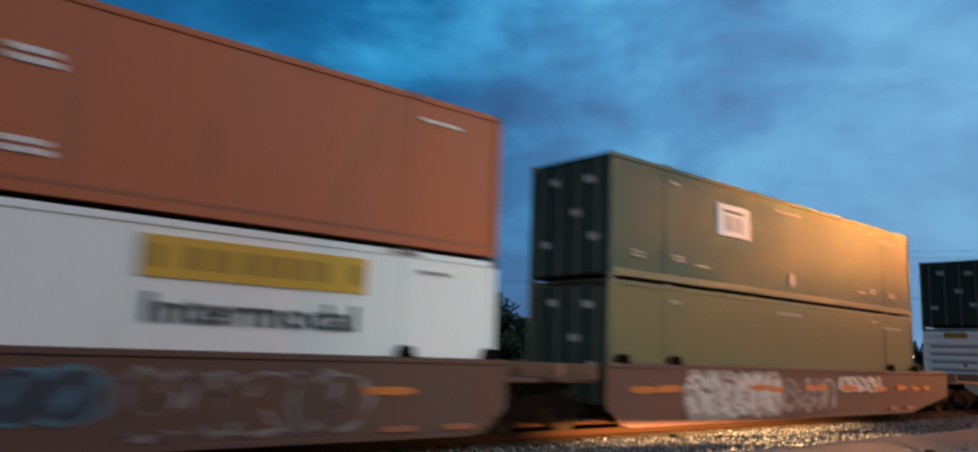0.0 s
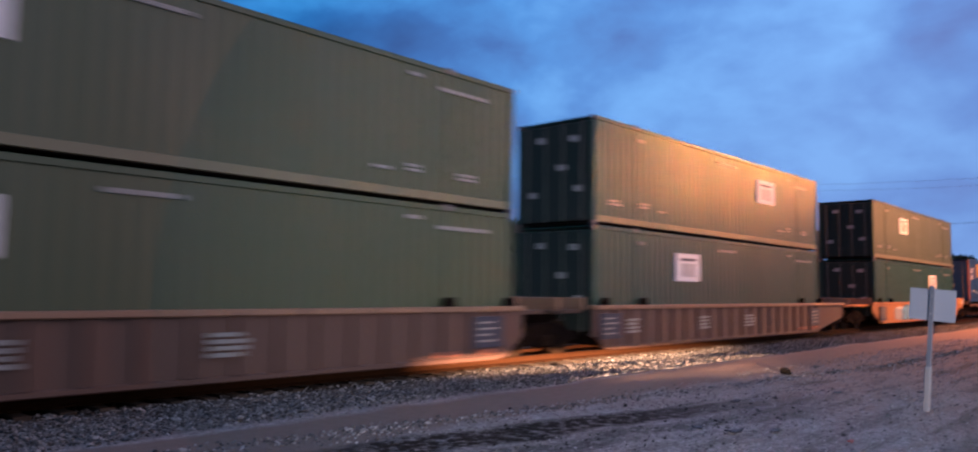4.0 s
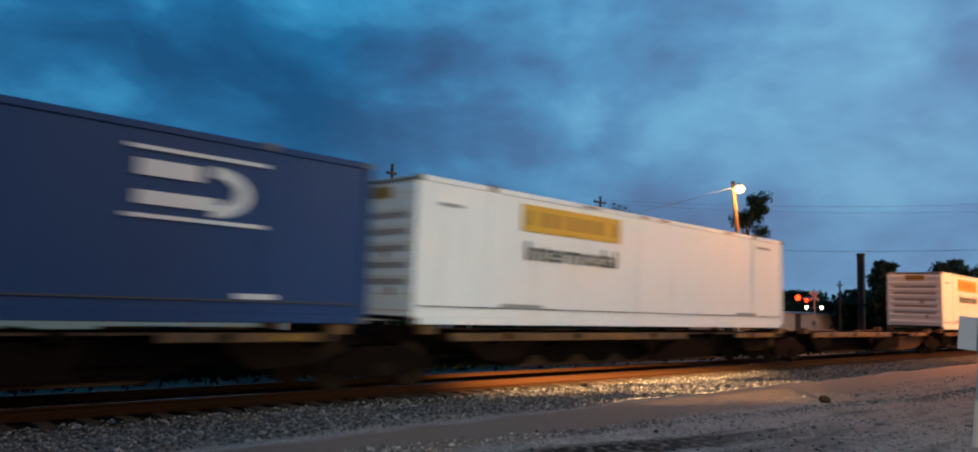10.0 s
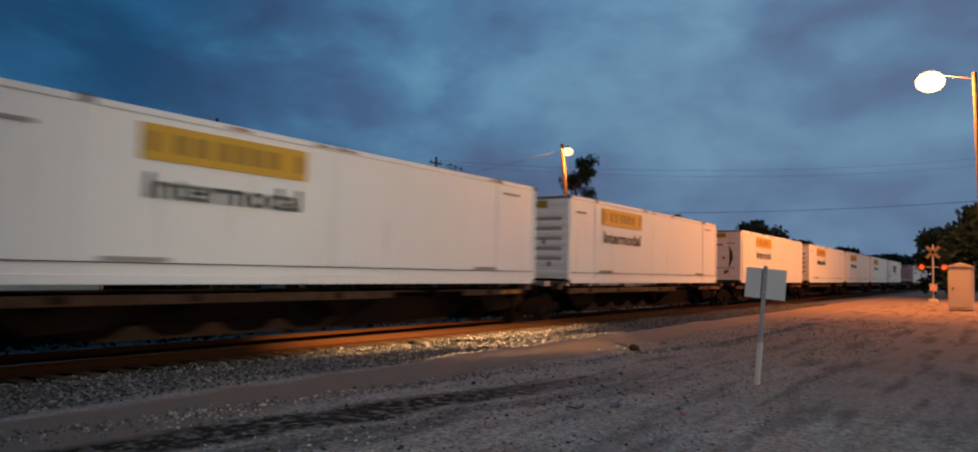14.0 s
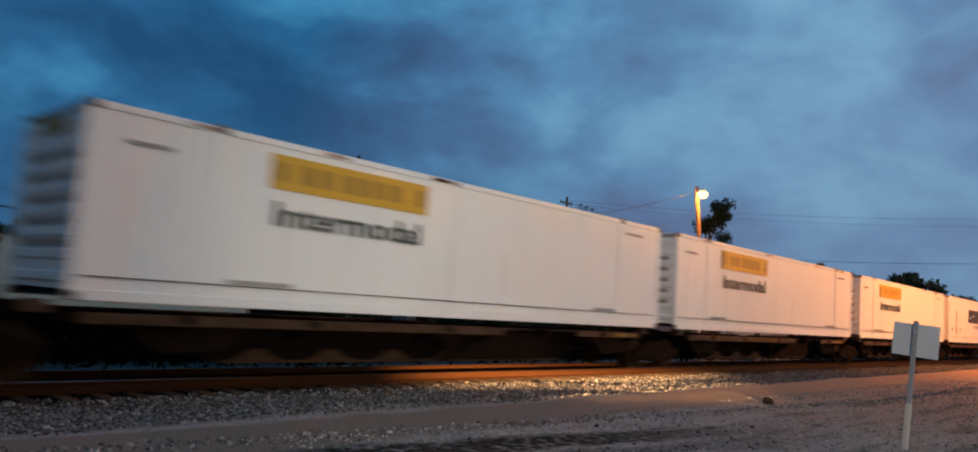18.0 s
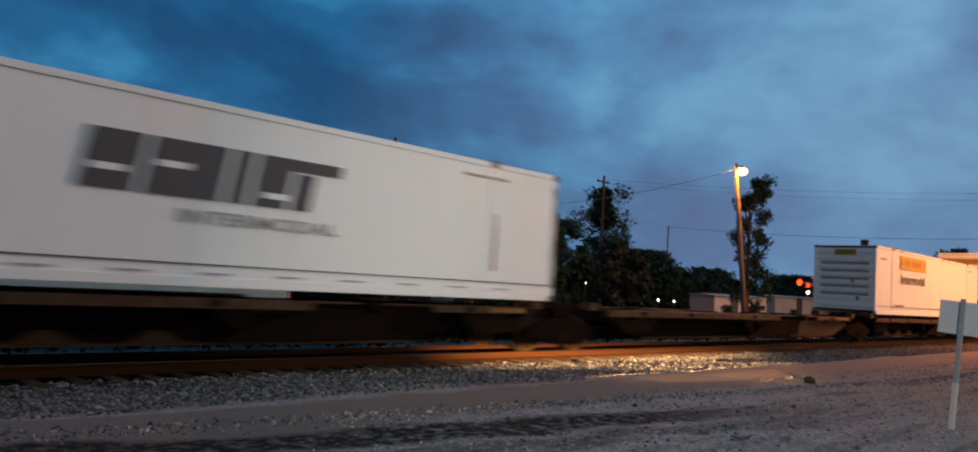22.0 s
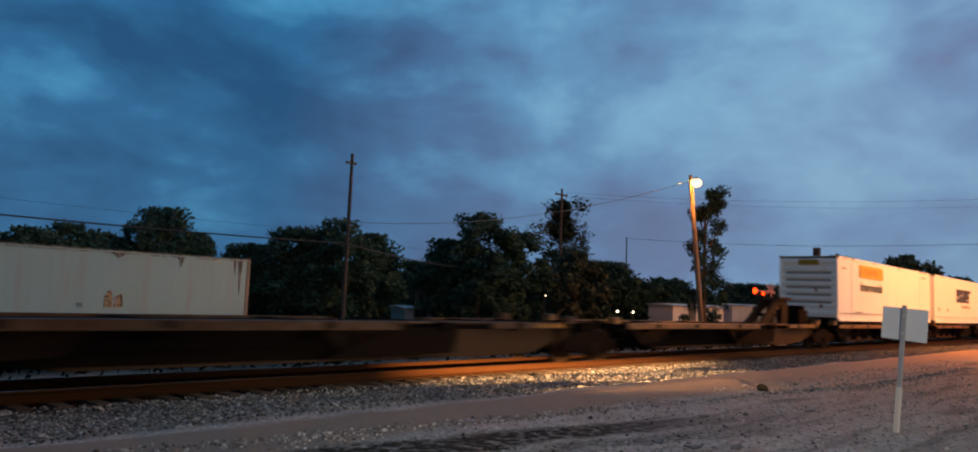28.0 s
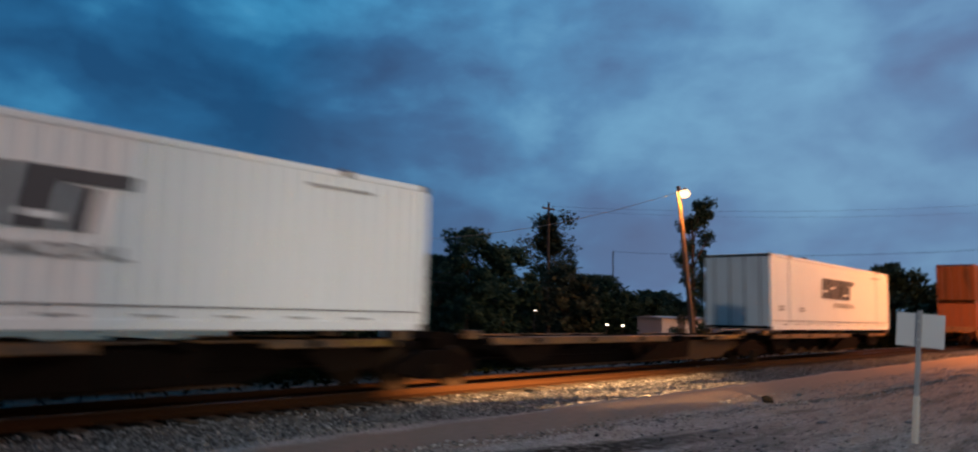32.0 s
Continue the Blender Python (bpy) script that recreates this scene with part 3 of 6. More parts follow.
def build_ground():
    xs = sorted(set(list(np.arange(-30, 60.1, 0.75)) + [-3000, -900, -300, -120, -60, 75, 95, 130, 200, 320, 600, 1200, 3000]))
    ys = sorted(set(list(np.arange(-6, 18.1, 0.4)) + [-3000, -900, -300, -100, -40, -15, 20, 23, 27, 32, 40, 55, 80, 130, 250, 600, 1400, 3000]))
    verts = [(x, y, lie(x, y)) for x in xs for y in ys]
    k = len(ys)
    faces = [(i * k + j, (i + 1) * k + j, (i + 1) * k + j + 1, i * k + j + 1) for i in range(len(xs) - 1) for j in range(k - 1)]
    me = bpy.data.meshes.new("ground")
    me.from_pydata(verts, [], faces)
    me.shade_smooth()
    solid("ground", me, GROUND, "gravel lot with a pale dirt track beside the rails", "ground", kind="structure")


build_ground()


def stone_mesh(seed):
    bm = bmesh.new()
    rnd = random.Random(seed)
    bmesh.ops.create_icosphere(bm, subdivisions=1, radius=1)
    for v in bm.verts:
        v.co *= rnd.uniform(0.62, 1.15)
        v.co.z *= 0.7
    v = [tuple(q.co) for q in bm.verts]
    f = [tuple(w.index for w in q.verts) for q in bm.faces]
    bm.free()
    return np.array(v), np.array(f)


def scattered(name, count, place, sizes, material, label, seed):
    """Many stones in one mesh: place(rnd) gives x and y, sizes a range of radii."""
    rnd = random.Random(seed)
    kinds = [stone_mesh(s) for s in range(6)]
    vs, fs, base = [], [], 0
    for i in range(count):
        v, f = kinds[i % 6]
        x, y = place(rnd)
        r = rnd.uniform(*sizes) * (1.6 if rnd.random() < 0.06 else 1)
        a = rnd.uniform(0, 6.28)
        ca, sa = math.cos(a), math.sin(a)
        tilt = rnd.uniform(-0.6, 0.6)
        q = v * (r * rnd.uniform(0.8, 1.4), r, r)
        q = np.stack([q[:, 0] * ca - q[:, 1] * sa, q[:, 0] * sa + q[:, 1] * ca, q[:, 2] + q[:, 0] * tilt], 1)
        vs.append(q + (x, y, lie(x, y) + r * 0.25))
        fs.append(f + base)
        base += len(v)
    me = bpy.data.meshes.new(name)
    me.from_pydata(np.concatenate(vs).tolist(), [], np.concatenate(fs).tolist())
    return solid(name, me, material, label, "gravel", kind="stuff")


def along(lo, hi, y0, y1, power=1.6):
    """A spread along the track that is denser near the camera."""
    return lambda rnd: (lo + (hi - lo) * rnd.random() ** power, y0 + (y1 - y0) * rnd.random())


def shoulder(rnd):
    x = -3 + 58 * rnd.random() ** 1.5
    y = 8.5 + 3.3 * rnd.random() ** 0.8 + 0.35 * noise.noise(Vector((x * 0.5, 3.0, 0)))
    return x, y


scattered("ballast_stones", 36000, shoulder, (0.012, 0.029), STONE, "pale crushed stone heaped along the track", 1)
# near-black stones, the shade under the cars put into their colour
scattered("ballast_between_rails", 2500, along(-4, 45, 11.8, 14.6), (0.024, 0.045), UNDER, "crushed stone between the ties, darkened with the train's shade", 2)
def on_lot(rnd):
    """The lot without its wet strip."""
    while True:
        x, y = 1.5 + 32 * rnd.random() ** 1.3, 2.0 + 4.9 * rnd.random()
        if x > 11 or abs(y + 0.21 * x - 7.2) > 0.42 + 0.2 * noise.noise(Vector((x * 1.5, y * 3.0, 0))):
            return x, y


def beside_track(rnd):
    x = 30 * rnd.random() ** 1.3
    return x, max(5.2, 7.80 - 0.13 * x) + rnd.gauss(0, 0.14)


scattered("loose_gravel", 5200, on_lot, (0.008, 0.020), LOT_STONE, "loose grey gravel on the lot", 3)
scattered("gravel_row", 2200, beside_track, (0.010, 0.026), LOT_STONE, "row of loose stones beside the dirt track", 4)


def strip(rnd):
    x = 2 + 10 * rnd.random() ** 1.1
    return x, 4.9 + rnd.gauss(0, 0.8) + 0.5 * noise.noise(Vector((x * 0.35, 1.0, 0.0)))


scattered("dark_clods", 160, strip, (0.010, 0.026), CLOD, "dark crumbs of wet earth strewn over the lot", 6)
scattered("pale_chips", 2600, on_lot, (0.007, 0.017), CHIP, "pale stone chips strewn over the lot", 7)


def build_track():
    track = thing("railway_track", "straight railway track with rusty rails on dark ties", "railway", kind="structure")
    prof = [(-0.075, -0.175), (0.075, -0.175), (0.075, -0.155), (0.012, -0.13), (0.012, -0.045), (0.036, -0.035), (0.036, -0.006), (0.026, -0.002), (-0.026, -0.002), (-0.036, -0.006), (-0.036, -0.035), (-0.012, -0.045), (-0.012, -0.13), (-0.075, -0.155)]
    for y in (TRACK_Y - 0.745, TRACK_Y + 0.745):
        rail = part("rail", extruded(bmesh.new(), [(y + a, RAIL_Z + b) for a, b in prof], 0, -300, 900), RAIL, track)
        part("rail_head", box(bmesh.new(), -300, 900, y - 0.024, y + 0.024, RAIL_Z - 0.003, RAIL_Z + 0.001), RAIL_TOP, rail, "shiny worn running surface")
    me = mesh_of("tie", chamfered(bmesh.new(), -0.11, 0.11, -1.28, 1.28, -0.16, 0.0, 0.012))
    me.materials.append(TIE)
    rnd = random.Random(5)
    for i in range(150):
        ob = part("tie", me, TIE, track, at=(-14 + 0.53 * i, TRACK_Y + rnd.uniform(-0.04, 0.04), RAIL_Z - 0.176))
        ob.rotation_euler.z = rnd.uniform(-0.02, 0.02)
    plate = mesh_of("tie_plate", box(bmesh.new(), -0.09, 0.09, -0.16, 0.16, 0, 0.014))
    plate.materials.append(RAIL)
    for i in range(150):
        part("tie_plate", plate, RAIL, track, at=(-14 + 0.53 * i, TRACK_Y - 0.745, RAIL_Z - 0.176))


# ---- boxes of the train ----
L, W, H = 16.15, 2.59, 2.90
MOVERS = []      # thing and its place at the start


def wavy_side(bm, x0, x1, z0, z1, y, depth, outward, pitch=0.30):
    """A side sheet with upright trapezoid ribs."""
    if depth > 0.06:
        pitch = 0.43
    k = max(1, round((x1 - x0) / pitch))
    p = (x1 - x0) / k
    pts = []
    for i in range(k):
        a = x0 + i * p
        if depth > 0.06:      # broad ribs with narrow grooves
            pts += [(a, 0), (a + p * 0.24, 0), (a + p * 0.30, depth), (a + p * 0.94, depth)]
        else:
            pts += [(a, 0), (a + p * 0.36, 0), (a + p * 0.5, depth), (a + p * 0.86, depth)]
    pts.append((x1, 0))
    lo = [bm.verts.new((x, y - outward * d, z0)) for x, d in pts]
    hi = [bm.verts.new((x, y - outward * d, z1)) for x, d in pts]
    for i in range(len(pts) - 1):
        bm.faces.new((lo[i], lo[i + 1], hi[i + 1], hi[i]) if outward < 0 else (lo[i + 1], lo[i], hi[i], hi[i + 1]))
    return bm


def ribbed_end(bm, y0, y1, z0, z1, x, count, depth):
    """An end sheet with lying ribs that stand out towards -x."""
    step = (z1 - z0) / count
    pts = [(z0, 0)]
    for i in range(count):
        a = z0 + i * step
        pts += [(a + step * 0.28, 0), (a + step * 0.38, depth), (a + step * 0.72, depth), (a + step * 0.82, 0)]
    pts.append((z1, 0))
    lo = [bm.verts.new((x - d, y0, z)) for z, d in pts]
    hi = [bm.verts.new((x - d, y1, z)) for z, d in pts]
    for i in range(len(pts) - 1):
        bm.faces.new((lo[i], lo[i + 1], hi[i + 1], hi[i]))
    return bm


def bars(bm, x, z, width, height, rows, y=-0.006, seed=0):
    """Unreadable small print: a few short bars."""
    rnd = random.Random(seed)
    step = height / rows
    for i in range(rows):
        a, zz = x, z + height - (i + 0.85) * step
        end = x + width * rnd.uniform(0.75, 1.0)
        while a < end:
            b = min(end, a + width * rnd.uniform(0.10, 0.26))
            box(bm, a, b - width * 0.03, y - 0.004, y + 0.03, zz, zz + step * 0.62)
            a = b
    return bm


def freight_box(name, label, paint, end="ribs", post=None, depth=0.032, end_paint=None, group="containers on the train", category="container", rail=None):
    """A long intermodal box: origin at the near lower front corner, x back along the train, y away from the camera."""
    ob = thing(name, label, category, group)
    key = (paint.name, end, depth, (post or paint).name, rail.name if rail else "")
    lift = 0.085 if rail else 0.0      # stacked boxes leave a dark gap below their rails

    def add(pname, make, material, tag="", at=None):
        part(pname, kept((pname, *key, tag), make), material, ob, at=at)

    add("side_wall", lambda b: wavy_side(b, 0.16, L - 0.16, 0.16 + lift, H - 0.11, 0.035, depth, 1), paint, "near")
    add("side_wall", lambda b: wavy_side(b, 0.16, L - 0.16, 0.16, H - 0.11, W - 0.035, depth, -1), paint, "far")
    add("roof", lambda b: box(b, 0.05, L - 0.05, 0.03, W - 0.03, H - 0.035, H - 0.012), paint)
    add("floor", lambda b: box(b, 0.05, L - 0.05, 0.05, W - 0.05, 0.06, 0.15), UNDER)
    for y0, y1 in ((0.0, 0.09), (W - 0.09, W)):
        add("top_rail", lambda b: chamfered(b, 0.165, L - 0.165, y0, y1, H - 0.115, H, 0.012), paint, "t%.1f" % y0)
        add("bottom_rail", lambda b: chamfered(b, 0.165, L - 0.165, y0, y1, lift, 0.165 + lift * 1.1, 0.012), rail or paint, "b%.1f" % y0)
        for x0, x1 in ((0.0, 0.16), (L - 0.16, L)):
            add("corner_post", lambda b: chamfered(b, x0, x1, y0 - 0.002, y1 + 0.002, 0.12, H - 0.12, 0.02), post or paint, "p%.1f%.1f" % (y0, x0))
            for z0 in (0.0, H - 0.12):
                add("corner_casting", lambda b: chamfered(b, x0 - 0.003, x1 + 0.003, y0 - 0.006, y1 + 0.006, z0, z0 + 0.12, 0.012), CAST, "c%.1f%.1f%.1f" % (y0, x0, z0))
    # lifting pads of the middle frames
    for x in (2.02, L - 2.18):
        add("lifting_post", lambda b: chamfered(b, x, x + 0.16, 0.012, 0.05, 0.16 + lift, H - 0.10, 0.008), paint, "l%.1f" % x)
        add("lifting_pad", lambda b: chamfered(b, x - 0.03, x + 0.19, -0.016, 0.09, H - 0.10, H + 0.035, 0.01), CAST, "k%.1f" % x)
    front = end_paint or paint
    if end == "ribs":
        add("front_wall", lambda b: ribbed_end(b, 0.09, W - 0.09, 0.14, H - 0.12, 0.06, 8, 0.045), front)
        # bars that paint the shade and dirt in the recesses between ribs
        for i in range(2, 7):
            add("groove_dirt", lambda b: box(b, 0.052, 0.064, 0.30, W - 0.30, 0.14 + i * 0.33 - 0.055, 0.14 + i * 0.33 + 0.07), GROOVE, "g%d" % i)
    elif end == "plain":
        add("front_wall", lambda b: ribbed_end(b, 0.09, W - 0.09, 0.14, H - 0.12, 0.05, 5, 0.012), front)
    else:
        for i, (a, c) in enumerate(((0.10, W / 2 - 0.006), (W / 2 + 0.006, W - 0.10))):
            add("door", lambda b: chamfered(b, 0.02, 0.06, a, c, 0.14, H - 0.13, 0.01), front, "d%d" % i)
            for y in (a + 0.28, c - 0.30):
                add("lock_rod", lambda b: tube(b, (-0.005, y, 0.10), (-0.005, y, H - 0.10), 0.018, sides=6), CAST, "r%.2f" % y)
    add("rear_wall", lambda b: box(b, L - 0.06, L - 0.03, 0.09, W - 0.09, 0.12, H - 0.12), front)
    return ob


def sign(ob, name, x0, x1, z0, z1, material, proud=0.010, label=""):
    return part(name, chamfered(bmesh.new(), x0, x1, -proud, 0.03, z0, z1, 0.003), material, ob, label)


def print_bars(ob, x, z, width, height, rows, material, seed=0, proud=-0.004):
    return tagged(part("small_print", bars(bmesh.new(), x, z, width, height, rows, proud, seed), material, ob), kind="stuff")


def yellow_logo(ob, x, z, text=True, lift=0.0):
    """The haulier's yellow panel, with its name as plain blocks, and the word below it."""
    panel = sign(ob, "logo_panel", x, x + 3.66, z, z + 0.60, YELLOW, label="yellow logo panel with dark blocks")
    for a, w in ((0.12, 0.18), (0.62, 0.26), (1.02, 0.26), (1.50, 0.26), (1.88, 0.26), (2.26, 0.26), (2.66, 0.26), (3.36, 0.18)):
        part("logo_block", kept(("logo_block", w), lambda q: box(q, 0, w, -0.017, 0.0, 0.14, 0.47)), OCHRE, panel, at=(x + a, 0, z))
    panel.location.y = -lift
    if text:
        part("lettering", lettering("Intermodal", 3.40, 0.43, ("intermodal",)), INK_GREEN, ob, "dark green lettering", at=(x + 0.12, -0.004 - lift, z - 0.64))


def white_box(label, offset=3.05, text=True, end="ribs", depth=0.003, seed=0, paint=None):
    ob = freight_box("intermodal_container", label, paint or WHITE, end, depth=depth)
    yellow_logo(ob, offset, 2.06, text, max(0.0, depth - 0.034))
    for z in (0.345,):
        part("seam", kept(("seam", z), lambda b: box(b, 0.17, L - 0.17, -0.004, 0.03, z, z + 0.02)), INK, ob)
    print_bars(ob, 0.62, 2.33, 0.75, 0.10, 1, INK_GREY, seed)
    print_bars(ob, 2.45, 0.36, 1.35, 0.12, 1, INK_GREY, seed + 1)
    print_bars(ob, 12.9, 0.36, 1.25, 0.12, 1, INK_GREY, seed + 2)
    print_bars(ob, 14.3, 2.50, 0.9, 0.10, 1, INK_GREY, seed + 3)
    rnd = random.Random(seed + 40)
    for i in range(4):      # rubbed paint along the roof's edge
        part("scuff", kept(("scuff", i), lambda b: extruded(b, [(0, 0.02), (0.18, 0.0), (0.50 + 0.1 * i, 0.015), (0.46 + 0.1 * i, 0.07), (0.1, 0.085)], 1, -0.004, 0.02)), RUST_STREAK, ob, at=(rnd.uniform(0.5, L - 1.4), 0, H - 0.10))
    # yellow plate and marks on the front end
    part("end_plate", box(bmesh.new(), -0.004, 0.02, 0.82, 1.72, H - 0.42, H - 0.18), OCHRE, ob)
    for z in (0.55, 1.28):
        part("rust_mark", box(bmesh.new(), 0.008, 0.02, 0.5 + z * 0.3, 0.62 + z * 0.3, z, z + 0.16), RUST_POST, ob)
    return ob


def slanted(bm, x, z, w, h, lean=0.16, y=-0.012):
    v = [(x, z), (x + w, z), (x + w + lean * h, z + h), (x + lean * h, z + h)]
    return extruded(bm, v, 1, y, 0.02)


def grey_logo_box(label, seed=0, depth=0.004):
    """White box with a charcoal slanted logo of plain blocks."""
    ob = freight_box("intermodal_container", label, WHITE, "doors", depth=depth)
    for a, w, h in ((5.80, 0.80, 0.86), (6.72, 1.20, 0.86), (8.04, 0.30, 0.86), (8.46, 0.62, 0.86), (9.20, 0.34, 0.62)):
        part("logo_block", slanted(bmesh.new(), a, 1.36, w, h), INK, ob)
    part("logo_block", slanted(bmesh.new(), 9.15, 2.02, 1.0, 0.20), INK, ob)
    for a, z in ((5.95, 1.62), (6.9, 1.78), (8.66, 1.50)):
        part("logo_gap", slanted(bmesh.new(), a, z, 0.5, 0.10, y=-0.016), WHITE, ob)
    part("lettering", lettering("INTERMODAL", 2.85, 0.21, ("intermodal_caps",)), INK_GREY, ob, "small grey capital lettering", at=(7.3, -0.004, 0.98))
    print_bars(ob, 0.95, 0.72, 0.5, 0.24, 2, INK_GREY, seed)
    print_bars(ob, 3.2, 0.72, 0.4, 0.20, 2, INK_GREY, seed + 1)
    print_bars(ob, 13.2, 2.52, 1.6, 0.09, 1, INK_GREY, seed + 2)
    for i in range(11):
        part("reflector_strip", kept(("reflector_strip",), lambda b: box(b, 0, 0.5, -0.014, 0.0, 0.20, 0.23)), INK_GREY, ob, at=(1.2 + 1.3 * i, 0, 0))
    part("seam", kept(("seam", 0.345), lambda b: box(b, 0.17, L - 0.17, -0.004, 0.03, 0.345, 0.365)), INK, ob)
    return ob


def green_box(label, paint, placard=4.25, seed=0, low=False, dot=None):
    ob = freight_box("intermodal_container", label, paint, "doors", depth=0.014, end_paint=END_SHADE_GREEN, rail=None if low else RAIL_OLIVE)
    z = 1.50
    if placard is not None:
        card = sign(ob, "placard", placard, placard + 1.52, z, z + 0.84, STICKER, label="white placard with a faded red print")
        ink = REDPRINT if paint is GREEN and not low else INK_GREY
        for i, w in enumerate((0.16, 0.10, 0.10, 0.16)):
            part("print", box(bmesh.new(), placard + 0.38 + 0.20 * i, placard + 0.38 + 0.20 * i + w, -0.015, 0.0, z + 0.14, z + 0.54), ink, card)
        part("print", box(bmesh.new(), placard + 0.28, placard + 1.24, -0.015, 0.0, z + 0.62, z + 0.70), INK, card)
    for x, zz, w, h, rows in ((0.75, 0.56, 0.6, 0.18, 2), (2.2, 2.46, 0.45, 0.14, 1), (2.3, 0.60, 0.5, 0.18, 2), (3.3, 0.55, 0.55, 0.09, 1), (7.1, 2.48, 1.6, 0.12, 1), (12.0, 0.56, 0.6, 0.10, 1), (12.85, 0.60, 0.5, 0.18, 2), (12.9, 2.55, 0.45, 0.12, 1), (13.75, 2.38, 1.65, 0.13, 1), (14.3, 0.56, 0.6, 0.18, 2)):
        print_bars(ob, x, zz, w, h, rows, PRINT_PALE, seed + int(x))
    if dot:
        part("round_mark", tube(bmesh.new(), (dot[0], -0.008, dot[1]), (dot[0], 0.02, dot[1]), dot[2], sides=16), PRINT_PALE, ob)
    for y, zz in ((0.5, 2.25), (1.6, 2.3), (0.9, 1.5), (1.9, 0.8), (0.35, 0.9)):
        part("small_print", box(bmesh.new(), 0.006, 0.03, y, y + 0.3, zz, zz + 0.16), INK_GREY, ob)
    return ob


# ---- railway cars ----
def truck_parts(parent, x):
    """A two-axle truck: side frames, bolster, springs and two turning wheelsets."""
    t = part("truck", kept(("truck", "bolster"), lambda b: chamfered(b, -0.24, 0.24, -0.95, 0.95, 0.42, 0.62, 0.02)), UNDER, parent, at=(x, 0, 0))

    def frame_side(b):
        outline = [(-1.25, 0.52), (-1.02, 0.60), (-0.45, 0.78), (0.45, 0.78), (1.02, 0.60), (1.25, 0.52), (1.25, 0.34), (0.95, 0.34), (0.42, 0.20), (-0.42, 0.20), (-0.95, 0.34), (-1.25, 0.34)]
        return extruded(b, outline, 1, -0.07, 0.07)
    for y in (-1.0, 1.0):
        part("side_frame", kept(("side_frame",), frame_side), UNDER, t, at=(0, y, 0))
    spring = kept(("spring",), lambda b: [tube(b, (dx, 0, 0.24), (dx, 0, 0.48), 0.055, sides=8) for dx in (-0.16, 0, 0.16)] and b)
    for y in (-1.09, 1.09):
        part("spring_nest", spring, WHEEL, t, at=(0, y, 0))
    for dx in (-0.89, 0.89):
        w = part("wheelset", kept(("wheelset",), wheel_pair), WHEEL, t, at=(dx, 0, 0.42))
        WHEELSETS.append((w, dx))
    return t


WHEELSETS = []


def wheel_pair(b):
    tube(b, (0, -0.9, 0), (0, 0.9, 0), 0.085, sides=8)
    for s in (-1, 1):
        tube(b, (0, s * 0.70, 0), (0, s * 0.82, 0), 0.42, 0.415, sides=24)
        tube(b, (0, s * 0.68, 0), (0, s * 0.70, 0), 0.45, sides=24)
        tube(b, (0, s * 0.82, 0), (0, s * 0.87, 0), 0.14, sides=10)
        for i in range(5):
            a = i * 2 * math.pi / 5
            tube(b, (0.26 * math.cos(a), s * 0.815, 0.26 * math.sin(a)), (0.26 * math.cos(a), s * 0.832, 0.26 * math.sin(a)), 0.06, sides=6)
    return b


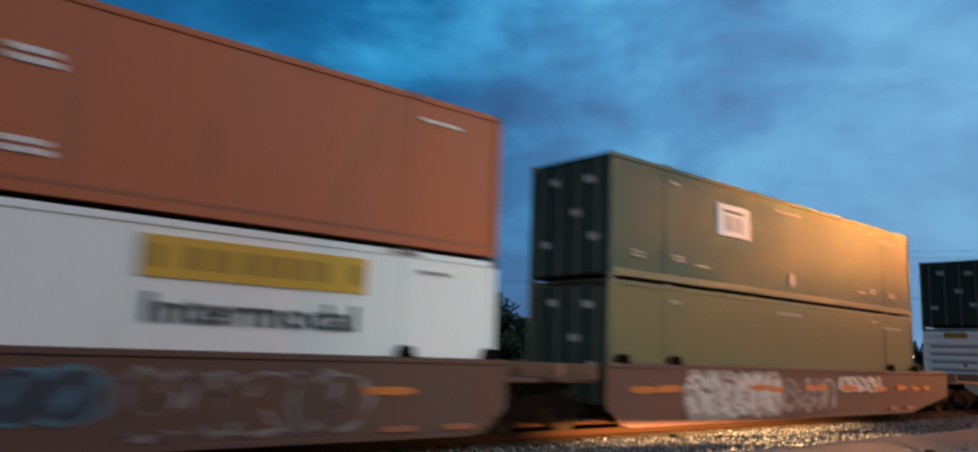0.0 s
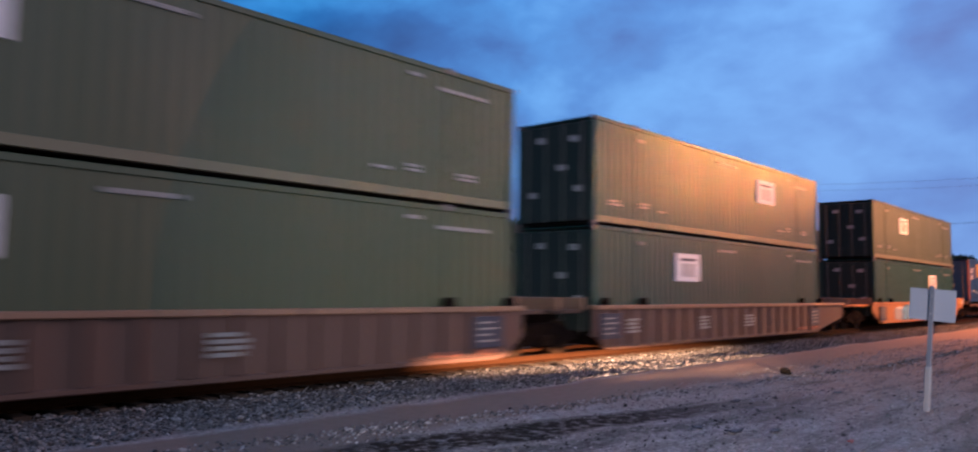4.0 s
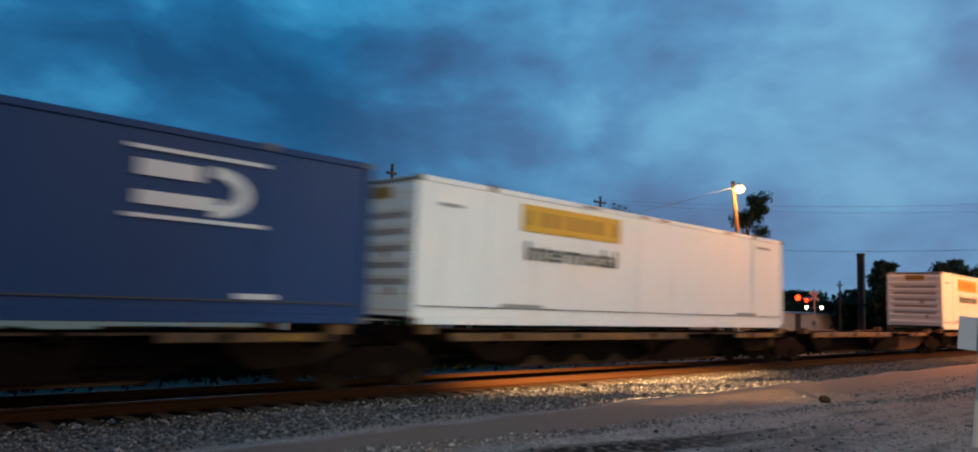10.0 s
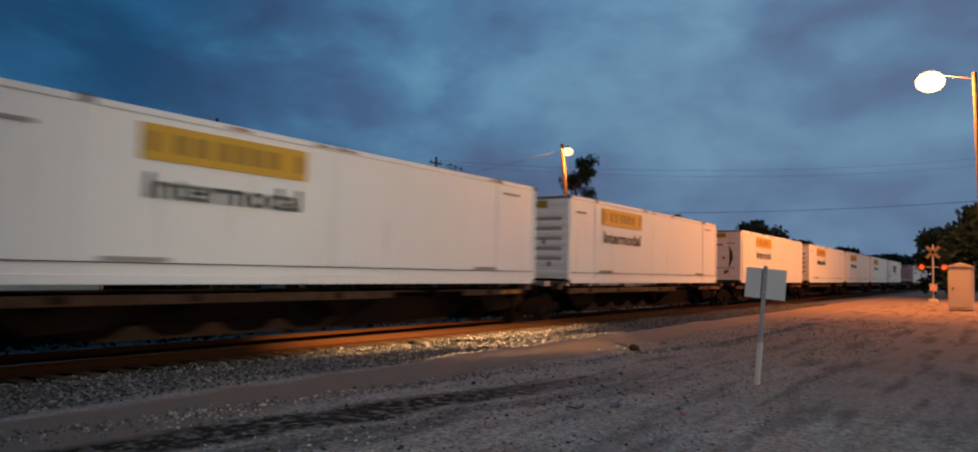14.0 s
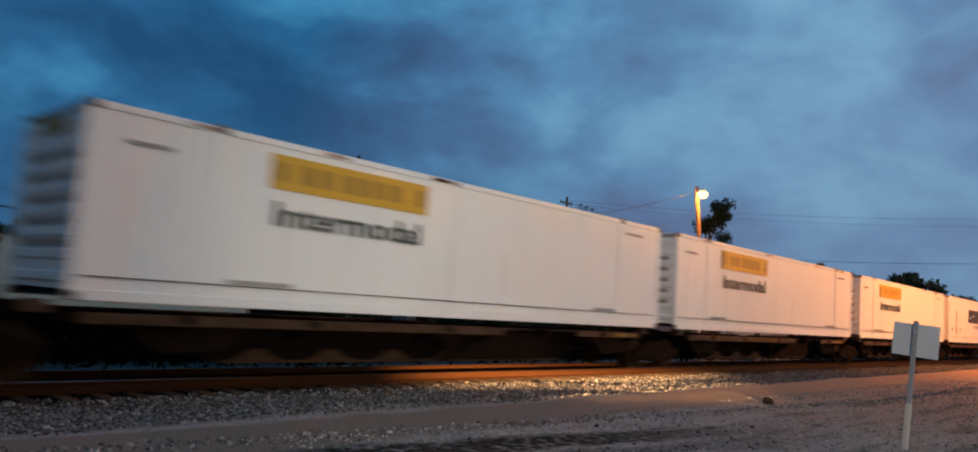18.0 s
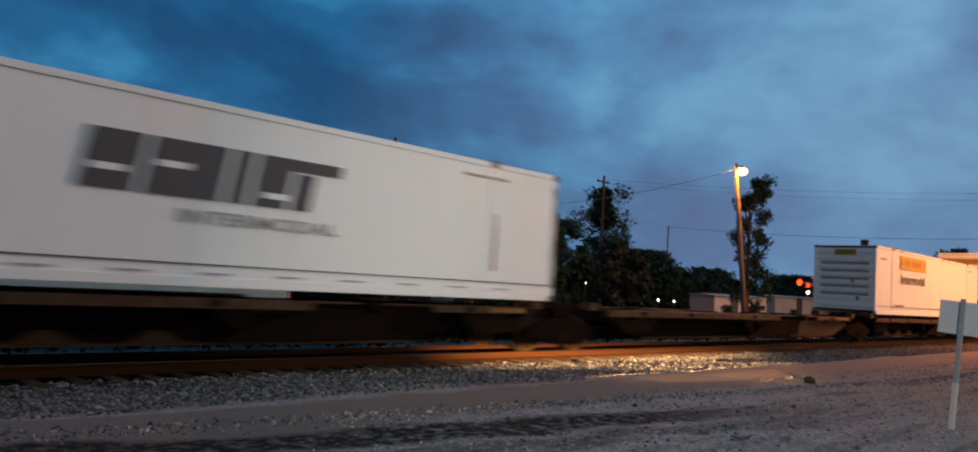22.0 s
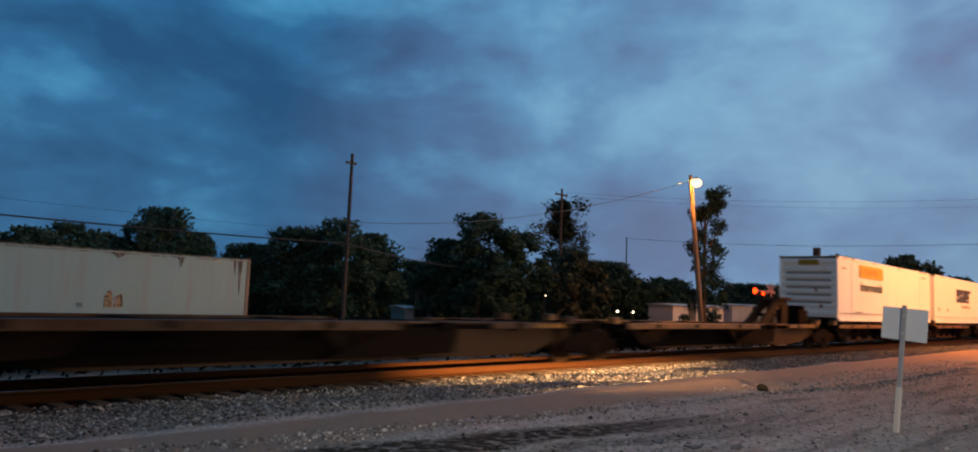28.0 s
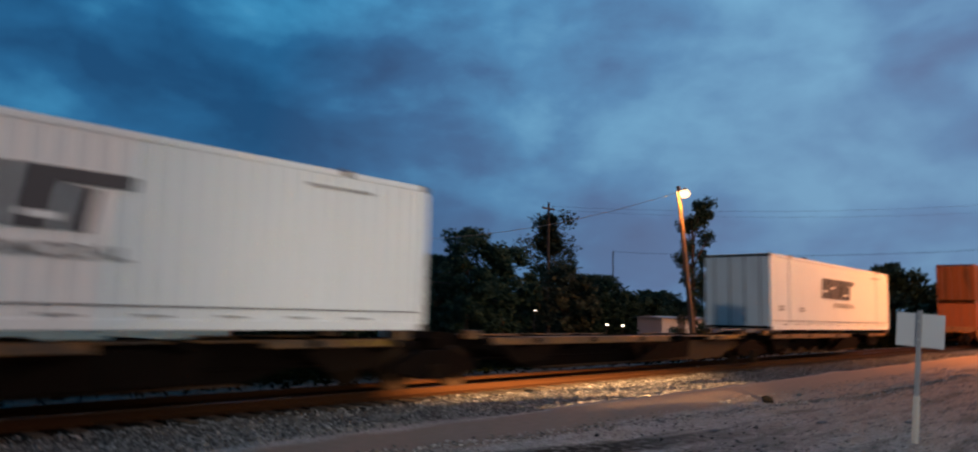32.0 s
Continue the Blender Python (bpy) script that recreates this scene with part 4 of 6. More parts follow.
def spine_car(length, loaded, web_paint, raised=False, deck=None, group="spine cars"):
    """Low skeleton platform: origin on the rails at its front joint, under the track's middle line."""
    ob = thing("spine_car", "dark skeleton flat car with worn yellow deck edges" + (", loaded" if loaded else ", empty"), "railway car", group)
    n, deck = length, deck or DECK
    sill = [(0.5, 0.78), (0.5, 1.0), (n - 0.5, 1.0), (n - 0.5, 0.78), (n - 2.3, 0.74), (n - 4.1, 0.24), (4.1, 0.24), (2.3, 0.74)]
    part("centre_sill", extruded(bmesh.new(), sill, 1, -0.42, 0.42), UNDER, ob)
    for s in (-1, 1):
        part("belly_flange", chamfered(bmesh.new(), 4.2, n - 4.2, *sorted((s * 0.42, s * 0.62)), 0.225, 0.27, 0.008), FLANGE, ob)
        for x in (4.9, 6.5, 8.1, 9.7) if loaded else ():
            hump = [(x - 0.55, 0.27), (x + 0.55, 0.27), (x + 0.34, 0.33), (x + 0.12, 0.47), (x - 0.12, 0.47), (x - 0.34, 0.33)]
            part("bracket", extruded(bmesh.new(), hump, 1, *sorted((s * 0.50, s * 0.56))), FLANGE, ob)
    web = [(n * 0.50, 0.30), (n * 0.60, 0.90), (n * 0.71, 0.90), (n * 0.70, 0.36)]
    part("end_web", extruded(bmesh.new(), web, 1, -1.02, -0.98), web_paint, ob)
    part("end_web", extruded(bmesh.new(), web, 1, 0.98, 1.02), web_paint, ob)
    if not loaded:
        rear = [(n - 6.2, 0.30), (n - 5.4, 0.86), (n - 1.5, 0.86), (n - 1.55, 0.58), (n - 2.3, 0.30), (n - 4.4, 0.24)]
        for y in (-0.96, 0.92):
            # near web in the lit-looking rust, far web near-black
            part("end_web", extruded(bmesh.new(), rear, 1, y, y + 0.04), FLANGE if y < 0 else UNDER, ob)
    for s in (-1, 1):
        y = s * 1.24
        a, b = sorted((y, y - s * 0.10))
        part("deck_edge", chamfered(bmesh.new(), 1.6, n * 0.60, a, b, 0.86, 1.03, 0.012), deck, ob)
        part("deck_edge", chamfered(bmesh.new(), n * 0.76, n - 1.2, a, b, 0.88, 1.03, 0.012), deck, ob)
        part("edge_stripe", box(bmesh.new(), n - 2.6, n - 1.5, *sorted((y + s * 0.004, y - s * 0.02)), 0.91, 1.0), STRIPE, ob, "worn yellow stripe")
        for x in (2.3, n * 0.5, n - 3.2):
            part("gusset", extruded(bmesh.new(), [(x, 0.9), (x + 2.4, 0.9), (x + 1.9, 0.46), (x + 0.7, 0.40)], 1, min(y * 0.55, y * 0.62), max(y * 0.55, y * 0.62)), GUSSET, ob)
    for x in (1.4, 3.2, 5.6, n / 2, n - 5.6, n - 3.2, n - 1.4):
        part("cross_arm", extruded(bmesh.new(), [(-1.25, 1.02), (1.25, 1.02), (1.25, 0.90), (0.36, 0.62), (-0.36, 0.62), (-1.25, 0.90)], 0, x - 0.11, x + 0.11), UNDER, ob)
    for x in (1.0, n - 1.1):
        for y in (-1.12, 1.12):
            part("pedestal", chamfered(bmesh.new(), x - 0.18, x + 0.18, y - 0.12, y + 0.12, 1.0, 1.19, 0.015), deck, ob)
    part("walkway", box(bmesh.new(), 3.4, n - 3.4, -0.95, -0.60, 0.98, 1.02), deck, ob)
    part("brake_pipe", tube(bmesh.new(), (0.8, -0.5, 0.52), (n - 0.8, -0.5, 0.52), 0.03, sides=6), UNDER, ob)
    part("air_tank", tube(bmesh.new(), (n * 0.55, -0.72, 0.60), (n * 0.55 + 1.3, -0.72, 0.60), 0.19, sides=12), UNDER, ob)
    if raised:      # trailer hitch standing up on the empty platform
        for y in (-0.34, 0.22):
            part("hitch_strut", extruded(bmesh.new(), [(n - 4.95, 1.0), (n - 4.2, 1.0), (n - 2.75, 1.86), (n - 2.75, 2.0), (n - 3.3, 2.0)], 1, y, y + 0.12), WEB, ob)
            part("hitch_leg", chamfered(bmesh.new(), n - 2.75, n - 2.10, y, y + 0.12, 1.0, 1.98, 0.02), WEB, ob)
        part("hitch_plate", extruded(bmesh.new(), [(n - 3.4, 1.98), (n - 1.95, 1.98), (n - 2.0, 2.10), (n - 3.25, 2.10)], 1, -0.46, 0.46), WEB, ob)
        part("hitch_brace", chamfered(bmesh.new(), n - 3.9, n - 2.2, -0.22, 0.22, 1.28, 1.42, 0.02), UNDER, ob)
        part("gear_box", chamfered(bmesh.new(), n - 1.3, n - 0.25, -0.5, 0.5, 1.0, 1.62, 0.05), UNDER, ob)
        part("gear_box", chamfered(bmesh.new(), n - 0.7, n - 0.3, -0.4, 0.4, 1.62, 1.80, 0.04), UNDER, ob)
    else:
        part("hitch", extruded(bmesh.new(), [(0.35, 1.0), (1.6, 1.0), (1.3, 1.12), (0.5, 1.14)], 1, -0.34, 0.34), UNDER, ob)
    part("drawbar", chamfered(bmesh.new(), -0.55, 0.55, -0.14, 0.14, 0.72, 0.92, 0.02), UNDER, ob)
    truck_parts(ob, 0.0)
    return ob


def well_car(length, left_end, right_end, paint, ribs, label, top=1.21):
    """Deep well car for stacked boxes: the well runs from 0 to L, the ends beyond it."""
    ob = thing("well_car", label, "railway car", "well cars")
    a, b = -left_end, L + right_end
    blocky = paint is YELLOW_CAR      # raised end blocks over the truck
    low = 0.12 if blocky else 0.0
    for s in (-1, 1):
        y0, y1 = sorted((s * 1.36, s * 1.43))
        fore = [(-0.2, 0.55), (0.35, 0.10)] if left_end < 2 else [(a + 0.35, 0.62), (0.6, 0.10)]
        aft = [(L - 0.35, 0.10), (L + 0.2, 0.55)] if right_end < 2 else [(L - 0.6, 0.10), (b - 1.5, 0.58)]
        if left_end > 2:
            fore = [(-0.9, 0.66), (0.3, 0.10)]
        if blocky:
            fore = [(x, z + low) for x, z in fore]
            aft = [(L - 0.15, 0.22), (L + 0.12, 0.40), (L + 0.50, 0.68), (L + 0.95, 0.78), (b - 0.72, 0.80)]
        e0, e1 = (-0.2 if left_end < 2 else -0.9), (L + 0.2 if right_end < 2 else b - (0.72 if blocky else 1.35))
        outline = fore + aft + [(e1, top - 0.09), (e0, top - 0.09)]
        side = part("side_wall", extruded(bmesh.new(), outline, 1, y0, y1), paint, ob)
        t0, t1 = sorted((s * 1.30, s * 1.47))
        part("top_chord", chamfered(bmesh.new(), e0, e1, *sorted((s * 1.30, s * (1.53 if ribs else 1.47))), top - 0.11, top, 0.02), CHORD if ribs else paint, ob)
        part("bottom_chord", chamfered(bmesh.new(), 0.6, L - 0.6, t0, t1, 0.06 + low, 0.16 + low, 0.02), paint, ob)
        if ribs:
            rib = kept(("rib", paint.name), lambda q: chamfered(q, -0.075, 0.075, -0.05, 0.05, 0.16, 1.10, 0.015))
            for i in range(20):
                part("rib", rib, paint, side, at=(0.75 + i * (L - 1.5) / 19, s * 1.445, 0))
    for x in (1.0, 4.5, 8.0, 11.5, 15.0):
        part("floor_beam", box(bmesh.new(), x - 0.15, x + 0.15, -1.36, 1.36, 0.12, 0.398), UNDER, ob)
    for x0, x1 in ((a + 0.2, -0.12), (L + 0.12, b - 0.2)):
        part("end_platform", chamfered(bmesh.new(), x0, x1, -1.05, 1.05, 1.0, 1.10, 0.02), paint, ob)
        part("end_sill", chamfered(bmesh.new(), x0 + 0.1, x1 - 0.1, -0.36, 0.36, 0.66, 1.0, 0.03), UNDER, ob)
    for x in (0.2, 2.1, L - 2.3, L - 0.4):
        part("box_guide", extruded(bmesh.new(), [(x, top - 0.01), (x + 0.36, top - 0.01), (x + 0.28, top + 0.19), (x + 0.08, top + 0.19)], 1, -1.46, -1.34), UNDER, ob)
    part("drawbar", chamfered(bmesh.new(), a - 0.3, a + 0.4, -0.14, 0.14, 0.72, 0.92, 0.02), UNDER, ob)
    for x0, x1 in ((a + 0.3, a + 0.42), (-0.34, -0.22), (L + 0.22, L + 0.34)):
        part("end_plate", chamfered(bmesh.new(), x0, x1, -1.20, 1.20, 1.08, 1.40, 0.02), CHORD, ob)
    if blocky:
        for s in (-1, 1):
            part("end_block", chamfered(bmesh.new(), L - 1.65, L - 0.12, *sorted((s * 1.32, s * 1.485)), 1.195, 1.43, 0.02), CHORD, ob)
            part("end_block", chamfered(bmesh.new(), L - 0.12, b - 0.72, *sorted((s * 1.32, s * 1.485)), 0.98, 1.43, 0.03), paint, ob)
        part("end_sticker", box(bmesh.new(), b - 1.12, b - 0.82, -1.492, -1.47, 1.02, 1.30), STICKER, ob, "white square on the end block")
        part("end_sticker", box(bmesh.new(), L + 0.55, L + 0.95, -1.492, -1.47, 1.06, 1.28), YELLOW, ob, "yellow square on the end block")
    for x in ((0.05, L - 1.5) if ribs else (0.05,) if blocky else ()):
        panel = part("data_panel", chamfered(bmesh.new(), x, x + 0.95, -1.506, -1.42, 0.34, 1.0, 0.005), PANEL_DARK, ob)
        for i, w in enumerate((0.6, 0.72, 0.5, 0.66)):
            part("small_print", box(bmesh.new(), x + 0.14, x + 0.14 + w * 0.85, -1.511, -1.5, 0.85 - 0.13 * i, 0.89 - 0.13 * i), PRINT_PALE, panel)
    for x in (L - 2.6, L - 1.3):
        part("red_mark", chamfered(bmesh.new(), x, x + 0.7, -1.49, -1.42, 0.20, 0.30, 0.005), RUST_POST, ob)
    if not blocky:
        part("ladder", grab_irons(bmesh.new(), b - 0.55, -1.46), UNDER, ob)
    return ob


def grab_irons(bm, x, y):
    for z in (0.45, 0.75, 1.05):
        tube(bm, (x, y - 0.05, z), (x + 0.4, y - 0.05, z), 0.014, sides=6)
    for q in (x, x + 0.4):
        tube(bm, (q, y - 0.05, 0.4), (q, y - 0.05, 1.2), 0.014, sides=6)
    return bm


def spray(ob, x0, x1, z0, z1, material, seed, y=-1.45, line=None):
    """Painted shapes without meaning on a car's side: rounded patches, each with a darker rim and slits where a line is given."""
    rnd = random.Random(seed)
    x, layer = x0, 0

    def patch(cx, cz, w, h, paint, depth, k=13):
        pts = []
        for i in range(k):
            a = 2 * math.pi * i / k
            pts.append((cx + w * 0.56 * math.cos(a) * rnd.uniform(0.8, 1.15), cz + h * 0.5 * math.copysign(abs(math.sin(a)) ** 0.7, math.sin(a)) * rnd.uniform(0.82, 1.08)))
        part("graffiti", extruded(bmesh.new(), pts, 1, y - 0.004 - depth, y + 0.02), paint, ob)

    while x < x1 - 0.2:
        w = rnd.uniform(0.45, 1.0)
        cx, cz, h = x + w / 2, (z0 + z1) / 2, z1 - z0
        low = 0.0025 * (layer % 3)
        if line:
            patch(cx, cz, w * 1.14, h * 1.06, line, low)
        patch(cx, cz, w * (0.92 if line else 1.0), h * (0.88 if line else 1.0), material, low + 0.008)
        if line:
            for i in range(2):
                sx, sz = cx + w * rnd.uniform(-0.22, 0.22), cz + h * rnd.uniform(-0.22, 0.22)
                q, r, lean = w * rnd.uniform(0.05, 0.09), h * rnd.uniform(0.10, 0.24), rnd.uniform(-0.12, 0.12)
                part("graffiti", extruded(bmesh.new(), [(sx - q - lean, sz - r), (sx + q - lean, sz - r), (sx + q + lean, sz + r), (sx - q + lean, sz + r)], 1, y - 0.016 - low, y), line, ob)
        x, layer = x + w * 0.82, layer + 1


def put(ob, x, y, z):
    ob.location = (x, y, z)
    MOVERS.append((ob, x, y, z))
    return ob


def rusted(ob):
    """Rust run down along the posts of an old box."""
    for x, z, w, h in ((2.22, 0.5, 0.13, 1.5), (0.02, 0.3, 0.11, 2.2), (L - 2.05, 0.6, 0.10, 1.2), (L - 0.14, 0.3, 0.11, 2.3)):
        part("rust_streak", chamfered(bmesh.new(), x, x + w, -0.008, 0.02, z, z + h, 0.003), RUST_STREAK, ob)
    return ob


def stained(ob):
    """Dark bowed rust runs and grimy panel edges on the front end."""
    for side, top in ((-1, 2.02), (1, 1.98)):
        for i in range(9):      # a bowed run in short pieces, thin at both ends
            q = i / 8
            y, w = W / 2 + side * (0.66 + 0.10 * math.sin(math.pi * q)), 0.06 + 0.13 * math.sin(math.pi * q)
            z = top - 0.13 * i
            part("rust_streak", extruded(bmesh.new(), [(y - w / 2, z), (y + w / 2, z - 0.01), (y + w / 2 + 0.012, z - 0.14), (y - w / 2 + 0.012, z - 0.13)], 0, 0.030, 0.040), RUNS, ob)
        part("rust_streak", box(bmesh.new(), 0.030, 0.044, W / 2 + side * 0.42 - 0.08, W / 2 + side * 0.42 + 0.06, 0.48, 0.66), RUNS, ob)
        part("grime", box(bmesh.new(), 0.034, 0.044, *sorted((W / 2 + side * 0.50, W / 2 + side * 0.95)), 2.13, 2.19), GROOVE, ob)
    part("grime", box(bmesh.new(), 0.030, 0.044, W / 2 - 0.30, W / 2 + 0.34, 2.02, 2.14), GROOVE, ob)
    part("grime", box(bmesh.new(), 0.034, 0.044, W / 2 - 0.95, W / 2 + 0.95, 0.78, 0.82), GROOVE, ob)
    return ob


K = 0.961
LOW_Z, TOP_Z, DECK_Z = 0.40, 3.304, 1.242


def build_train():
    stacks = [
        (-7.05, green_like("orange"), white_box("white container low in a well car", 9.55, seed=1), 3.2, 1.7, BROWN, False, "brown well car sprayed with pale graffiti", "brown"),
        (13.17, green_box("dark green container stacked on an olive one", GREEN_DARK, 4.2, 3, dot=(7.9, 0.62, 0.20)), green_box("pale olive container low in a well car", OLIVE_PALE, None, 4, True), 1.7, 3.9, BROWN, False, "brown well car sprayed with white graffiti", "white"),
        (37.95, green_box("olive green container stacked on a white one", GREEN, None, 5, dot=(11.85, 1.80, 0.30)), white_box("white container low in a well car", 9.3, seed=7), 3.9, 1.55, RUST, True, "red-brown ribbed well car", ""),
        (57.55, green_box("olive green container on top of a stack", GREEN, 4.25, 6), green_box("olive green container low in a well car", GREEN, 4.25, 7, True), 1.55, 1.7, RUST, True, "red-brown ribbed well car", ""),
        (77.7, green_box("dark green container lit orange by a street lamp", GREEN_DARK, 10.25, 8), green_box("dark green container low in a well car", GREEN_DARK, 4.3, 9, True), 1.7, 3.8, RUST, True, "red-brown ribbed well car", ""),
        (102.35, green_box("olive green container on top of a stack", GREEN, 4.55, 10), green_box("dark green container low in a well car", GREEN_DARK, 10.35, 11, True), 3.8, 2.6, YELLOW_CAR, False, "faded yellow well car sprayed with blue graffiti", "blue"),
        (556.0, freight_box("intermodal_container", "rusty orange container on top of a stack", RUST_BOX, "doors", depth=0.05), freight_box("intermodal_container", "pale rusty container low in a well car", RUST_POST, "doors"), 3.8, 2.6, YELLOW_CAR, False, "faded yellow well car with stacked boxes", ""),
    ]
    for x0, top, low, le, ri, paint, ribs, label, art in stacks:
        x = x0 * K
        put(low, x, SIDE_Y, LOW_Z + RAIL_Z)
        put(top, x, SIDE_Y, TOP_Z + RAIL_Z)
        car = well_car(L, le, ri, paint, ribs, label, 1.45 if art in ("brown", "white") else 1.21)
        truck_parts(car, -le if le < 2 else -le + 1.6)
        if ri > 2:
            truck_parts(car, L + ri - 1.6)
        if art == "brown":
            spray(car, 5.2, 9.1, 0.45, 1.2, PANEL_DARK, 2, line=SPRAY_TEAL)
            spray(car, 9.5, 12.5, 0.22, 1.2, BROWN, 3, line=SPRAY_GREY)
            spray(car, 12.9, 13.6, 0.80, 0.95, ORANGE_SPRAY, 4)
        elif art == "white":
            spray(car, 2.6, 6.9, 0.14, 1.34, SPRAY_WHITE, 5, line=SPRAY_PALE)
            spray(car, 6.7, 9.6, 0.16, 1.28, SPRAY_GREY, 15, line=BROWN)
            spray(car, 10.2, 13.1, 0.72, 1.30, SPRAY_WHITE, 6, line=BROWN)
            for q in (0.6, 1.5, 5.4, 6.3, 8.2, 8.8, 10.4, 12.6, 14.2, 15.4, 16.4):
                spray(car, q, q + 0.6, 0.78 + 0.02 * (q % 3), 0.95 + 0.02 * (q % 3), ORANGE_SPRAY, int(q * 10), -1.458)
        elif art == "blue":
            spray(car, 4.0, 7.6, 0.26, 1.10, SPRAY_BLUE, 7, line=SPRAY_TEAL)
            spray(car, 2.6, 3.6, 0.3, 0.95, INK_GREY, 8)
            spray(car, 10.2, 11.8, 0.26, 1.06, SPRAY_DARK, 113, line=SPRAY_BLUE)
            spray(car, 13.15, 14.15, 0.28, 1.06, INK, 29, line=SPRAY_BLUE)
            spray(car, 8.0, 8.6, 0.4, 0.9, SPRAY_GREY, 9)
            spray(car, 12.1, 12.7, 0.85, 1.05, INK_GREY, 31)
            print_bars(car, 15.45, 0.62, 0.5, 0.26, 3, GLEAM_AND_PRINT, 12, -1.45)
            print_bars(car, 3.1, 0.82, 1.8, 0.2, 1, STICKER, 3, -1.45)
        else:
            if paint is RUST and x0 < 40:
                spray(car, 10.4, 11.3, 0.4, 0.9, SPRAY_TEAL, 21, -1.50)
                spray(car, 8.9, 9.6, 0.4, 0.9, SPRAY_GREY, 22, -1.50)
            for q, m in ((1.3, PRINT_PALE), (5.4, PRINT_PALE), (8.7, PRINT_PALE)):
                print_bars(car, q, 0.45, 0.7, 0.42, 4, m, int(q * 7), -1.50)
        put(car, x, TRACK_Y, RAIL_Z)

    joints = [122.8, 142.0, 160.5, 178.9, 196.0, 214.9, 233.9, 254.4, 274.9, 293.6, 311.4, 329.3, 347.5, 367.3, 386.1, 404.8, 423.2, 441.2, 459.4, 477.7, 495.8, 512.6, 531.5]
    loads = {
        124.15: lambda: blue_box(True), 143.1: lambda: blue_box(False),
        161.0: lambda: white_box("white container with a yellow logo panel", seed=21),
        197.0: lambda: white_box("white container with a yellow logo panel", seed=22),
        216.3: lambda: white_box("white container with a yellow logo panel", seed=23),
        235.37: lambda: white_box("white container with a yellow logo panel", 2.6, seed=24),
        256.8: lambda: stained(white_box("ribbed white container with a rust-stained front end", seed=25, end="plain", depth=0.085)),
        276.3: lambda: white_box("ribbed white container, rust along its front edge", seed=26, depth=0.014),
        294.1: lambda: white_box("white container with a yellow logo panel", seed=27),
        312.1: lambda: white_box("white container with a yellow logo panel", seed=28),
        330.0: lambda: rusted(grey_logo_box("white container with a slanted charcoal logo, posts yellowed", 1)),
        368.5: lambda: white_box("white container with a yellow logo panel", seed=29),
        405.4: lambda: rusted(white_box("older white container, yellow panel without a word", 2.55, text=False, seed=30, end="doors")),
        460.55: lambda: white_box("finely ribbed white container with a yellow logo panel", seed=31, depth=0.016),
        478.4: lambda: grey_logo_box("ribbed white container with a slanted charcoal logo", 4, 0.028),
        513.9: lambda: grey_logo_box("white container with a slanted charcoal logo", 7),
    }
    for a, b in zip(joints, joints[1:]):
        full = any(a - 1 < x < b for x in list(loads) + [387.4])
        put(spine_car((b - a) * K, full, WEB if a == 386.1 else UNDER, a == 441.2, DECK_YELLOW if a < 200 or a > 440 else DECK), a * K, TRACK_Y, RAIL_Z)
    for x, make in loads.items():
        put(make(), x * K, SIDE_Y, DECK_Z)
    put(road_trailer(), 387.4 * K, SIDE_Y, 1.02 + RAIL_Z)


def green_like(kind):
    ob = freight_box("intermodal_container", "faded orange container stacked on a white one", ORANGE, "doors", depth=0.010, rail=ORANGE)
    for x, z, w, h, rows in ((7.65, 1.78, 0.75, 0.28, 2), (7.65, 0.58, 0.75, 0.26, 2), (14.2, 2.4, 1.2, 0.1, 1)):
        print_bars(ob, x, z, w, h, rows, STICKER, int(x))
    part("red_stripe", box(bmesh.new(), 0.2, L - 0.2, -0.006, 0.03, 0.24, 0.30), RUST_POST, ob)
    return ob


